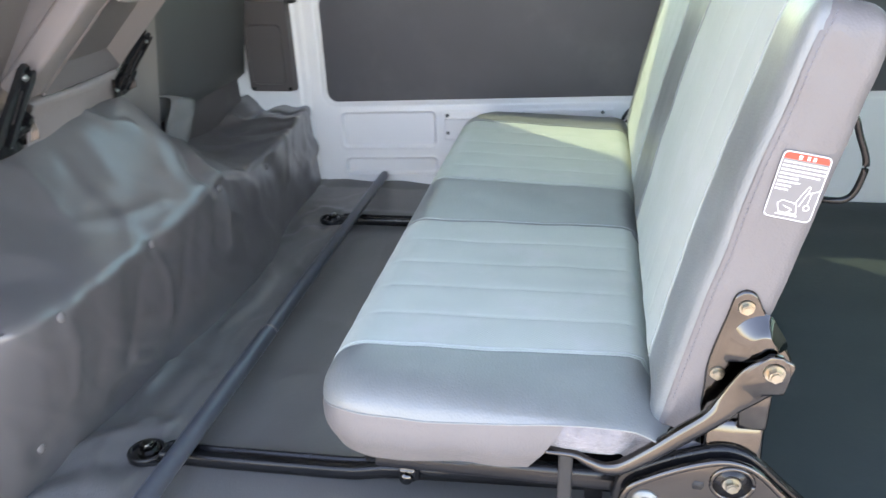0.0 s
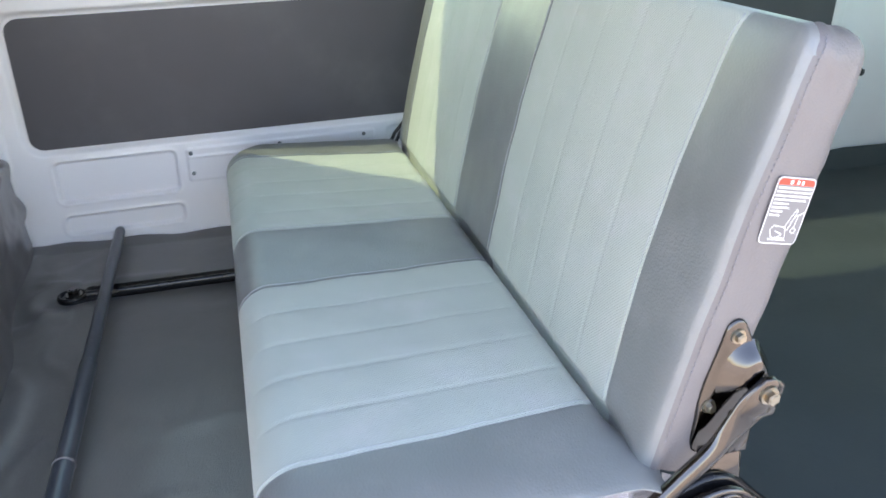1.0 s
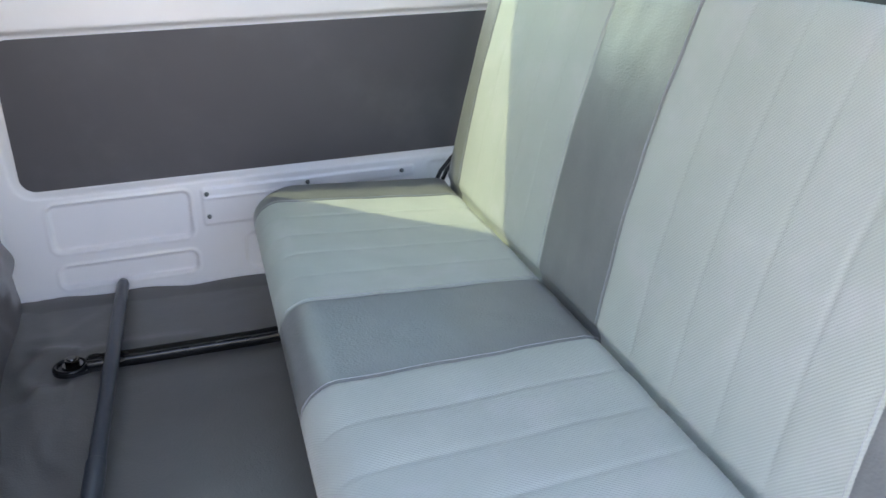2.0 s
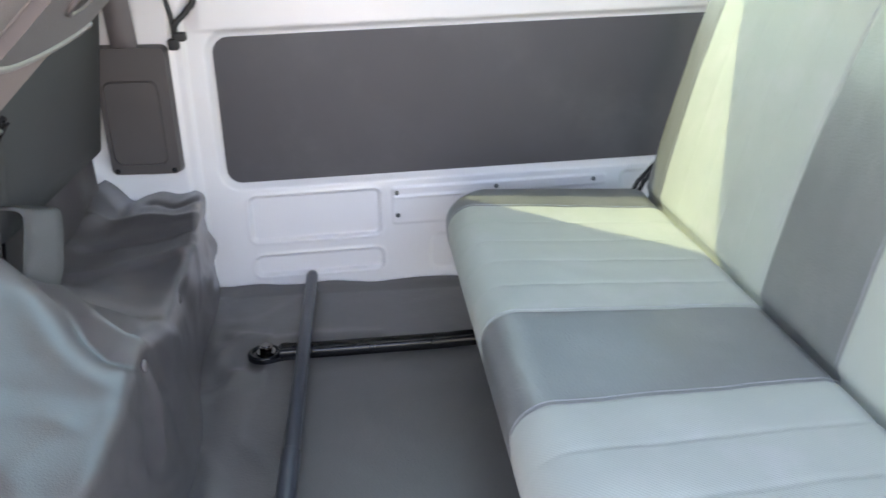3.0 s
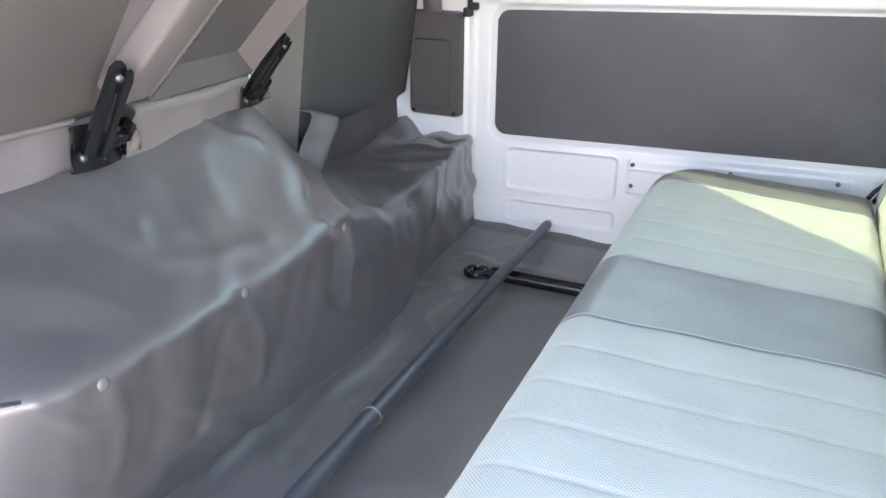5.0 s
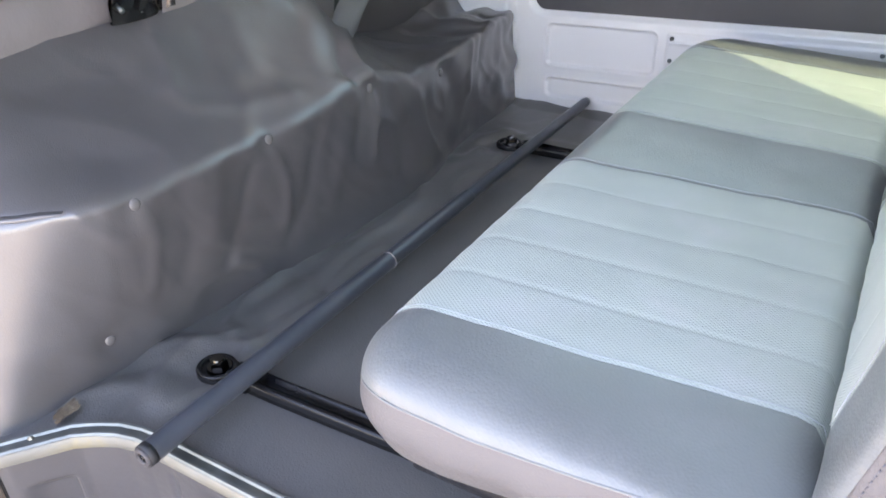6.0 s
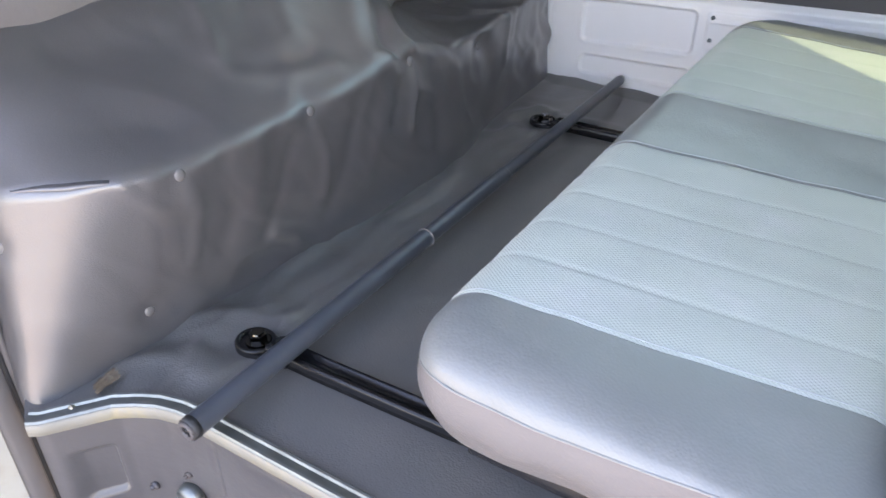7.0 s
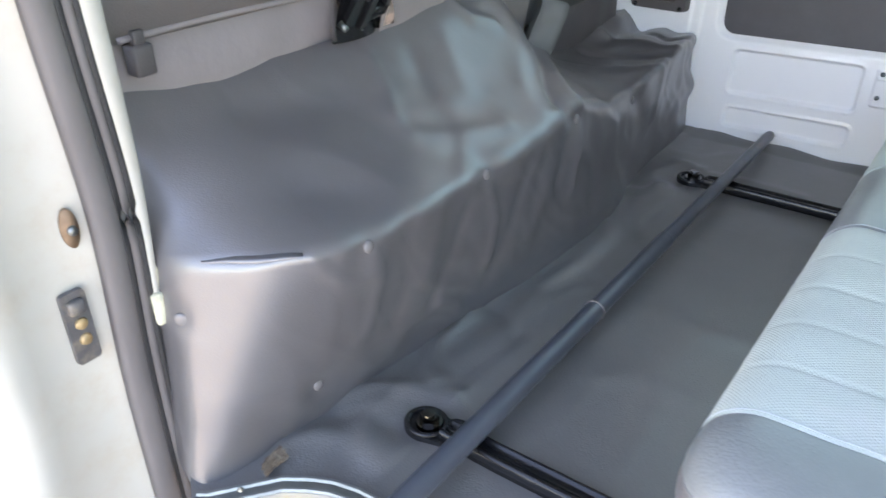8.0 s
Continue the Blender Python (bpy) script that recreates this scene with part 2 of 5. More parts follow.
def tube(path, r, n=12):
    return sweep(path, [(r * math.cos(2 * math.pi * k / n), r * math.sin(2 * math.pi * k / n)) for k in range(n)])


def grid(rows):
    """A sheet from rows of points, all of one length."""
    n = len(rows[0])
    verts = [tuple(p) for r in rows for p in r]
    faces = [(i * n + k, i * n + k + 1, (i + 1) * n + k + 1, (i + 1) * n + k) for i in range(len(rows) - 1) for k in range(n - 1)]
    return verts, faces


def plate(outline, depth, axis="y"):
    """A flat plate: an outline in the plane across the axis, given depth along it. Returns a bmesh."""
    bm = bmesh.new()
    vs = [bm.verts.new(p) for p in outline]
    f = bm.faces.new(vs)
    ext = bmesh.ops.extrude_face_region(bm, geom=[f])
    way = {"x": Vector((depth, 0, 0)), "y": Vector((0, depth, 0)), "z": Vector((0, 0, depth))}[axis]
    bmesh.ops.translate(bm, vec=way, verts=[v for v in ext["geom"] if isinstance(v, bmesh.types.BMVert)])
    return bm


def rounded(x0, x1, z0, z1, r, n=6):
    """Corners of a rounded rectangle, as pairs."""
    out = []
    for cx, cz, a0 in ((x1 - r, z1 - r, 0), (x0 + r, z1 - r, 90), (x0 + r, z0 + r, 180), (x1 - r, z0 + r, 270)):
        for k in range(n + 1):
            a = radians(a0 + 90 * k / n)
            out.append((cx + r * math.cos(a), cz + r * math.sin(a)))
    return out


def sm(a, b, x):
    t = min(1.0, max(0.0, (x - a) / (b - a)))
    return t * t * (3 - 2 * t)


def rrect(x, z, x0, x1, z0, z1, r):
    """Signed distance to a rounded rectangle, inside negative."""
    qx, qz = abs(x - (x0 + x1) / 2) - (x1 - x0) / 2 + r, abs(z - (z0 + z1) / 2) - (z1 - z0) / 2 + r
    return math.hypot(max(qx, 0), max(qz, 0)) + min(max(qx, qz), 0) - r


def interp(table, x):
    xs = [r[0] for r in table]
    return tuple(float(np.interp(x, xs, [r[i] for r in table])) for i in range(1, len(table[0])))


def hexbolt(name, at, way, size, parent, material=None, label="zinc hex bolt"):
    """A flanged hexagon bolt head that stands out along way."""
    at, way = Vector(at), Vector(way).normalized()
    bm = bmesh.new()
    cyl(bm, at, at + way * size * 0.18, size * 0.72, size * 0.66, 24)
    cyl(bm, at + way * size * 0.15, at + way * size * 0.6, size * 0.5, size * 0.48, 6)
    cyl(bm, at + way * size * 0.55, at + way * size * 0.68, size * 0.36, size * 0.3, 16)
    return part(name, bm, material or ZINC, parent, label, smooth=False)


# ---- ground and van shell ----
ROOF = 1.42
WALL_Y = 1.395
bm = bmesh.new()
bmesh.ops.create_grid(bm, x_segments=40, y_segments=40, size=60)
bmesh.ops.translate(bm, vec=(0, 0, -0.62), verts=bm.verts)
structure("ground", bm, ASPHALT, "pale worn concrete ground round the van", "ground")


def sill(s):
    """The edge of the cargo floor at the sliding door: from the pillar out along the sill. s in metres of x."""
    return interp(((-0.205, -0.012), (-0.160, -0.046), (-0.150, -0.050), (-0.136, -0.040), (-0.115, -0.012), (-0.085, 0.028), (-0.060, 0.046), (-0.035, 0.059), (-0.005, 0.067), (0.03, 0.070), (1.2, 0.082), (1.21, 0.0), (2.6, 0.0)), s)[0]


# floor mat: folds of the mat in plan, with their height and width
MAT_FOLDS = (
    (((-0.130, 0.200), (-0.103, 0.237), (-0.050, 0.252), (-0.003, 0.272)), 0.0055, 0.013),
    (((-0.122, 0.150), (-0.088, 0.178), (-0.050, 0.180)), -0.0050, 0.014),
    (((-0.115, 0.445), (-0.103, 0.358), (-0.078, 0.300), (-0.050, 0.290)), 0.0060, 0.013),
    (((-0.110, 0.480), (-0.060, 0.475), (-0.020, 0.440)), -0.0035, 0.014),
    (((-0.140, 0.075), (-0.118, 0.112), (-0.080, 0.130), (-0.020, 0.120)), 0.0045, 0.013),
    (((-0.080, 0.850), (-0.045, 0.790), (-0.040, 0.700), (-0.060, 0.600)), 0.0050, 0.016),
    (((-0.110, 1.000), (-0.070, 1.020), (-0.050, 1.060)), 0.0045, 0.014),
    (((-0.080, 1.200), (-0.020, 1.170), (0.080, 1.185), (0.200, 1.180)), 0.0035, 0.014),
    (((0.110, 0.421), (0.177, 0.455), (0.260, 0.460)), 0.0022, 0.018),
    (((0.120, 0.640), (0.200, 0.610), (0.300, 0.640)), 0.0020, 0.020),
)


def fold_dist(x, y, a, b):
    t = max(0.0, min(1.0, ((x - a[0]) * (b[0] - a[0]) + (y - a[1]) * (b[1] - a[1])) / ((b[0] - a[0]) ** 2 + (b[1] - a[1]) ** 2)))
    return math.hypot(x - a[0] - t * (b[0] - a[0]), y - a[1] - t * (b[1] - a[1]))


def mat_row(x):
    x = float(x)
    y0 = sill(x)
    row = []
    for v in np.concatenate([np.linspace(0, 0.97, 120), np.linspace(0.973, 1, 12)]):
        y = y0 + (WALL_Y - 0.003 - y0) * float(v)
        near_step = 1 - sm(-0.10, 0.12, x)
        z = 0.004 * noise.noise((x * 5, y * 5, 0.3)) * near_step + 0.0025 * noise.noise((x * 16, y * 9, 1.7)) * (0.3 + near_step)
        z += 0.0012 * noise.noise((x * 4, y * 4, 4.0))
        if x < 0.4:
            for line, size, width in MAT_FOLDS:
                d = min(fold_dist(x, y, a, b) for a, b in zip(line, line[1:]))
                if d < 3 * width:
                    z += size * math.exp(-(d / width) ** 2)
        # soft fold lines that run out from the cover, and long ripples along it
        rid = abs(noise.noise((x * 9 + 2, y * 6, 5.2)))
        z += 0.010 * max(0.0, 0.22 - rid) * (0.35 + 0.65 * near_step)
        z += 0.0022 * math.sin(x * 95 + 3 * noise.noise((x * 3, y * 5, 2))) * near_step * (0.5 + 0.5 * noise.noise((y * 6, 0, 8)))
        for bx, by in ((-0.030, 0.21), (-0.030, 1.113)):
            d = math.hypot(x - bx, (y - by) * 0.8)
            z += 0.007 * math.exp(-((d - 0.055) / 0.018) ** 2) * (1 if x < 0.0 else 0.2)
        lip = sm(0.975, 1.0, v)
        z += lip * ((0.012 + 0.010 * noise.noise((x * 9, 0, 7.7))) * (1 - sm(0.8, 0.9, x)) + 0.06 * sm(1.7, 2.2, x))
        z += 0.003 * math.sin(y * 34 + 2 * noise.noise((x * 2, y * 2, 6))) * sm(0.9, 1.1, x)
        row.append((x, y, z))
    return row


rows = [mat_row(x) for x in np.concatenate([np.linspace(-0.205, 0.40, 122), np.linspace(0.41, 0.86, 30)])]
structure("floor_cargo", grid([mat_row(x) for x in np.linspace(0.862, 2.66, 110)]), CARGO, "dark blue-green cargo carpet behind the bench", "floor", True)
structure("floor", grid(rows), MAT, "grey grained vinyl mat over the cargo floor", "floor", True)
bm = bmesh.new()
box(bm, (-0.9, 0.09, -0.06), (2.65, WALL_Y + 0.05, -0.012))
structure("floor_pan", bm, WHITE, "painted steel floor pan under the mat", "floor")

# floor lip: metal trim along the sill, with a bare metal lip below, its yellowish reflections painted in
xs = list(np.linspace(-0.148, 0.05, 70)) + list(np.linspace(0.06, 1.19, 40))
edge = [Vector((x, sill(float(x)), 0.0)) for x in xs]
trim_profile = [(0.0, -0.001), (-0.002, 0.002), (-0.005, 0.0025), (-0.014, 0.0025), (-0.016, 0.0055), (-0.019, 0.006), (-0.021, 0.004), (-0.022, -0.003), (0.0, -0.004)]
trim_profile = [(-a - 0.004, b + 0.002) for a, b in trim_profile]
trim_profile = [(-a, b) for a, b in trim_profile]
sill_trim = tagged(part("sill_trim", sweep(edge, [(a + 0.004, b) for a, b in trim_profile]), GALV, smooth=False), "dull galvanised metal strip along the door sill", "trim", kind="structure")
lip = [(0.006, 0.001), (0.009, -0.001), (0.009, -0.018), (0.006, -0.020), (-0.004, -0.020), (-0.004, 0.0)]
tagged(part("sill_lip", sweep(edge, lip), ALU), "dull bare metal lip under the sill strip", "trim", kind="structure")
for x in (-0.118, 0.34, 0.62, 0.95):
    bm = bmesh.new()
    y = sill(x) + 0.010
    cyl(bm, (x, y, 0.003), (x, y, 0.0065), 0.0045, 0.0035, 14)
    cyl(bm, (x, y, 0.0062), (x, y, 0.0075), 0.0018, 0.0016, 6)
    part("screw", bm, ZINC, sill_trim)

# step well below the sill: pressed riser with a recess, and the tread
rows = []
for p in edge:
    row = []
    for k in range(60):
        z = -0.02 - 0.23 * k / 59
        box_d = rrect(p.x, z, -0.128, -0.096, -0.160, -0.072, 0.006)
        press = 0.012 * sm(0.003, -0.005, box_d)
        ribs = 0.005 * sm(-0.2, 0.5, math.sin(p.x * 55 + 1)) * sm(-0.04, -0.06, z) * sm(0.02, 0.05, p.x)
        ribs += 0.0025 * noise.noise((p.x * 22, z * 8, 3.3))
        row.append((p.x, p.y + 0.004 + press + ribs - 0.05 * sm(-0.2, -0.25, z), z))
    row += [(p.x, p.y - 0.08 - 0.02 * k, -0.252 - 0.001 * k) for k in range(10)]
    rows.append(row)
step_well = structure("step_well", grid(rows), STEP_PAINT, "grey painted steel step well under the sliding door", "step", True)
for x, z, r in ((-0.070, -0.160, 0.0075), (-0.022, -0.132, 0.006), (0.125, -0.13, 0.006)):
    bm = bmesh.new()
    y = sill(x) + 0.006
    cyl(bm, (x, y, z), (x, y - 0.006, z), r, r * 0.85, 16)
    cyl(bm, (x, y - 0.005, z), (x, y - 0.010, z), r * 0.55, r * 0.5, 6)
    part("bolt", bm, PLASTIC, step_well)
bm = bmesh.new()
cyl(bm, (-0.022, sill(-0.022) + 0.006, -0.170), (-0.022, sill(-0.022) - 0.012, -0.170), 0.022, 0.017, 24)
part("drain_cup", bm, GALV, step_well, "round bare metal cup")

# far wall: pressed steel skin with swages
SLOPE = 0.034


def skin(x, z):
    """How far the far wall's skin stands into the cabin."""
    zz = z - SLOPE * x
    y = 0.0
    for x0, x1, z0, z1 in ((-0.052, 0.218, 0.112, 0.212), (-0.050, 0.220, 0.032, 0.078)):
        y -= 0.008 * sm(0.002, -0.005, rrect(x, zz, x0, x1, z0, z1, 0.014))
        y += 0.0016 * math.exp(-((rrect(x, zz, x0, x1, z0, z1, 0.014) - 0.004) / 0.003) ** 2)
    y += 0.0035 * sm(0.0015, -0.002, rrect(x, zz, 0.243, 0.70, 0.190, 0.214, 0.006))
    y += 0.0035 * sm(0.0015, -0.002, rrect(x, zz, 0.243, 0.42, 0.132, 0.195, 0.006))
    y -= 0.005 * sm(0.005, -0.005, rrect(x, zz, 0.735, 1.2, 0.150, 0.214, 0.01))
    y -= 0.005 * sm(0.006, -0.004, rrect(x, zz, 0.325, 0.60, 0.02, 0.10, 0.02))
    y -= 0.012 * sm(0.012, -0.002, rrect(x, zz, -0.094, 2.04, 0.240, 0.538, 0.032))
    y += 0.006 * sm(-0.135, -0.142, x) * sm(-0.160, -0.150, x)
    y += 0.010 * sm(-0.150, -0.165, x)
    y += (0.006 * sm(0.545, 0.550, zz) + 0.007 * min(1.0, max(0.0, (zz - 0.550) / 0.052))) * sm(-0.135, -0.10, x)
    y -= 0.02 * sm(2.05, 2.09, x)
    return y


rows = []
wall_z = np.concatenate([np.arange(-0.03, 0.024, 0.006), np.arange(0.024, 0.262, 0.0026), np.arange(0.262, 0.626, 0.004)])
for x in np.concatenate([np.arange(-0.62, -0.17, 0.008), np.arange(-0.17, 0.75, 0.0030), np.arange(0.75, 2.66, 0.012)]):
    rows.append([(x, WALL_Y - skin(x, z), z) for z in wall_z])
wall = structure("wall_far", grid(rows), WHITE, "white painted pressed steel van side with swages", "wall", True)
bm = bmesh.new()
box(bm, (-0.62, WALL_Y + 0.03, -0.06), (2.66, WALL_Y + 0.06, 0.60))
box(bm, (-0.62, WALL_Y + 0.0, 0.62), (0.0, WALL_Y + 0.06, ROOF))
box(bm, (2.02, WALL_Y + 0.0, 0.62), (2.66, WALL_Y + 0.06, ROOF))
box(bm, (0.0, WALL_Y + 0.0, 1.267), (2.02, WALL_Y + 0.06, ROOF))
structure("wall_far_outer", bm, WHITE, "white outer skin and window surround of the van side", "wall")
bm = bmesh.new()
box(bm, (-1.75, WALL_Y + 0.0, -0.3), (-0.62, WALL_Y + 0.06, 0.55))
box(bm, (-0.75, WALL_Y + 0.0, 0.55), (-0.62, WALL_Y + 0.06, ROOF))
structure("wall_driver_door", bm, WHITE, "white driver door beside the front seat", "wall")


def window(name, x0, x1, z0, z1, y, material, bar=None, label="green tinted side window in a black rubber gasket"):
    w = thing(name, label, "window")
    w["kind"] = "structure"
    ring = rounded(x0, x1, z0, z1, 0.03)
    path = [Vector((a, y, b)) for a, b in ring]
    path.append(path[0])
    part("gasket", tube(path, 0.008, 8), RUBBER, w)
    bm = bmesh.new()
    box(bm, (x0, y + 0.004, z0), (x1, y + 0.008, z1))
    part("pane", bm, material, w, smooth=False)
    if bar:
        bm = bmesh.new()
        box(bm, (bar, y - 0.006, z0), (bar + 0.03, y + 0.014, z1), 0.003)
        part("slide_bar", bm, RUBBER, w)
    return w


window("window_1", 0.0, 2.02, 0.622, 1.267, WALL_Y + 0.02, GLASS, 0.62)
bm = bmesh.new()
box(bm, (-0.07, WALL_Y - 0.014, 0.609), (0.9, WALL_Y + 0.01, 0.617), 0.003)
structure("window_gasket", bm, RUBBER, "black rubber strip on the window ledge", "trim")

# hardboard lining
bm = plate([(x, WALL_Y + 0.0095, z + SLOPE * x) for x, z in rounded(-0.089, 2.035, 0.244, 0.534, 0.030, 8)], -0.004)
tagged(part("wall_board", bm, BOARD, None, "", False), "dark grey hardboard lining panel on the van side", "wall panel", kind="structure")
for x, z in ((0.253, 0.202), (0.254, 0.152), (0.463, 0.203), (0.672, 0.204)):
    bm = bmesh.new()
    zz = z + SLOPE * x
    cyl(bm, (x, WALL_Y - 0.002, zz), (x, WALL_Y - 0.0065, zz), 0.0052, 0.0045, 14)
    cyl(bm, (x, WALL_Y - 0.0060, zz), (x, WALL_Y - 0.0075, zz), 0.0022, 0.002, 6)
    part("screw", bm, GALV, wall)
bm = bmesh.new()
cyl(bm, (2.19, WALL_Y + 0.02, 0.29), (2.19, WALL_Y + 0.012, 0.29), 0.012, 0.011, 16)
part("hole_plug", bm, RUBBER, wall)

# rest of the shell, out of sight but closing the cabin
bm = bmesh.new()
box(bm, (-1.7, -0.2, ROOF), (2.75, WALL_Y + 0.06, ROOF + 0.04))
structure("ceiling", bm, TRIM_ROOF, "pale grey headliner of the van roof", "ceiling")
bm = bmesh.new()
box(bm, (2.66, -0.2, -0.06), (2.72, WALL_Y + 0.06, 0.6))
box(bm, (2.66, -0.2, 0.6), (2.72, 0.05, ROOF))
box(bm, (2.66, WALL_Y - 0.1, 0.6), (2.72, WALL_Y + 0.06, ROOF))
structure("wall_tailgate", bm, WHITE, "white tailgate closing the cargo space", "wall")
window("window_2", 0.05, WALL_Y - 0.1, 0.6, ROOF, 0, GLASS)
tail = bpy.data.objects["window_2"]
tail.matrix_basis = Matrix.Translation((2.69, 0, 0)) @ Matrix.Rotation(radians(90), 4, "Z")
bm = bmesh.new()
box(bm, (1.25, -0.16, -0.3), (2.66, -0.10, 0.6))
box(bm, (1.25, -0.16, 1.24), (2.66, -0.10, ROOF))
box(bm, (1.25, -0.16, 0.6), (1.42, -0.10, 1.24))
structure("wall_near", bm, WHITE, "white van side behind the sliding door opening", "wall")
window("window_3", 1.42, 2.66, 0.6, 1.24, -0.13, GLASS, label="side window in a black rubber gasket")
bm = bmesh.new()
box(bm, (-1.75, -0.2, -0.3), (-1.69, WALL_Y + 0.06, 0.55))
structure("wall_dashboard", bm, PLASTIC, "dark dashboard and bulkhead before the front seats", "wall")
window("windscreen", -0.15, WALL_Y, 0.55, ROOF, 0, GLASS, label="tinted windscreen before the front seats")
bpy.data.objects["windscreen"].matrix_basis = Matrix.Translation((-1.7, 0, 0)) @ Matrix.Rotation(radians(90), 4, "Z")
bm = bmesh.new()
box(bm, (-1.7, -0.2, -0.08), (-0.3, WALL_Y, -0.02))
structure("cab_floor", bm, PLASTIC, "dark cab floor under the front seats", "floor")

# ---- near door pillar ----
PX = -0.24


def bend(z):
    """How far the pillar's inner edge swings in with height."""
    return Vector((0.0, 0.010 * math.exp(-((z - 0.34) / 0.15) ** 2), 0.0))


rows = []
for z in np.linspace(-0.6, ROOF, 90):
    lean = 0.0
    row = []
    flare = 0.10 * sm(0.15, -0.35, z)
    for y, dx in ((0.0, -0.004), (-0.030, 0.0), (-0.034, -0.010), (-0.036, -0.014), (-0.10, -0.016), (-0.125, -0.012), (-0.145, -0.004), (-0.16, -0.008), (-0.19, -0.03), (-0.205, -0.06), (-0.215, -0.09), (-0.218, -0.12)):
        bump = 0.006 * noise.noise((y * 30, z * 14, 2.0)) * sm(-0.05, -0.09, y)
        inner = sm(-0.11, -0.03, y)
        b = bend(z) * inner
        row.append((PX + dx + bump * 0.5 + b.x, y - flare * sm(-0.05, -0.2, y) + b.y, z))
    rows.append(row)
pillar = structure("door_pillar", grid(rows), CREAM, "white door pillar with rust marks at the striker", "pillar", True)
bm = bmesh.new()
box(bm, (-1.7, -0.19, -0.3), (PX - 0.03, -0.15, 0.55))
structure("wall_passenger_door", bm, WHITE, "white passenger door beside the front seat", "wall")

# door seal: brown grip strip, black bulb and cream inner flange
seal_path = [Vector((PX + 0.006, 0.0, z)) + bend(z) for z in np.linspace(-0.5, ROOF, 90)]
door_seal = thing("door_seal", "brown-grey and black rubber door seal along the pillar", "door seal")
part("grip_strip", sweep(seal_path, [(-0.050, -0.006), (-0.049, 0.004), (-0.044, 0.008), (-0.034, 0.0095), (-0.026, 0.009), (-0.022, 0.005), (-0.021, -0.006)], up=(1, 0, 0)), SEAL, door_seal)
part("groove", tube([p + Vector((0.000, -0.0190, 0)) for p in seal_path], 0.0052, 10), RUBBER, door_seal)
part("bulb", tube([p + Vector((0.002, -0.0110, 0)) for p in seal_path], 0.0056, 12), SEAL, door_seal)
part("lip", tube([p + Vector((0.002, -0.0030, 0)) for p in seal_path], 0.0046, 10), RUBBER, door_seal)
rows = []
for z in np.linspace(0.192, ROOF, 60):
    w = 0.001 + 0.014 * sm(0.19, 0.58, z)
    rows.append([Vector(q) + bend(z) for q in ((PX + 0.008, -0.003, z), (PX + 0.013, 0.000, z), (PX + 0.014, 0.003 + w, z), (PX + 0.008, 0.007 + w, z), (PX - 0.02, 0.009 + w, z))])
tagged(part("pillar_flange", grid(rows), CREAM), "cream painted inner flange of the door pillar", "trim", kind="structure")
bm = bmesh.new()
box(bm, (PX + 0.006, 0.000, 0.190), (PX + 0.018, 0.014, 0.232), 0.004, 2)
box(bm, (PX + 0.004, 0.008, 0.236), (PX + 0.013, 0.017, 0.262), 0.003, 2)
part("foam_end", bm, FOAM, door_seal, "yellowed foam end of the seal")
# striker parts on the pillar
striker = thing("door_striker", "dark worn door striker plate with two brass screws", "door striker")
bm = plate([(PX - 0.012, y, z) for y, z in rounded(-0.086, -0.059, 0.179, 0.267, 0.005)], 0.006, "x")
part("backing_plate", bm, WORN, striker, smooth=False)
for z in (0.208, 0.228):
    bm = bmesh.new()
    cyl(bm, (PX - 0.007, -0.0715, z), (PX - 0.003, -0.0715, z), 0.0075, 0.006, 16)
    part("screw", bm, BRASS, striker)
bm = bmesh.new()
box(bm, (PX - 0.008, -0.082, 0.243), (PX + 0.002, -0.064, 0.259), 0.003)
part("catch", bm, WORN, striker)
hole = thing("pillar_eyelet", "rusty oval eyelet in the white pillar", "fitting")
bm = plate([(PX - 0.012, -0.054 + 0.009 * math.cos(a), 0.333 + 0.022 * math.sin(a)) for a in [k * math.pi / 12 for k in range(24)]], 0.004, "x")
part("oval_plate", bm, RUST, hole)
bm = bmesh.new()
cyl(bm, (PX - 0.010, -0.053, 0.331), (PX - 0.004, -0.053, 0.331), 0.0055, 0.005, 16)
part("plug", bm, GALV, hole)

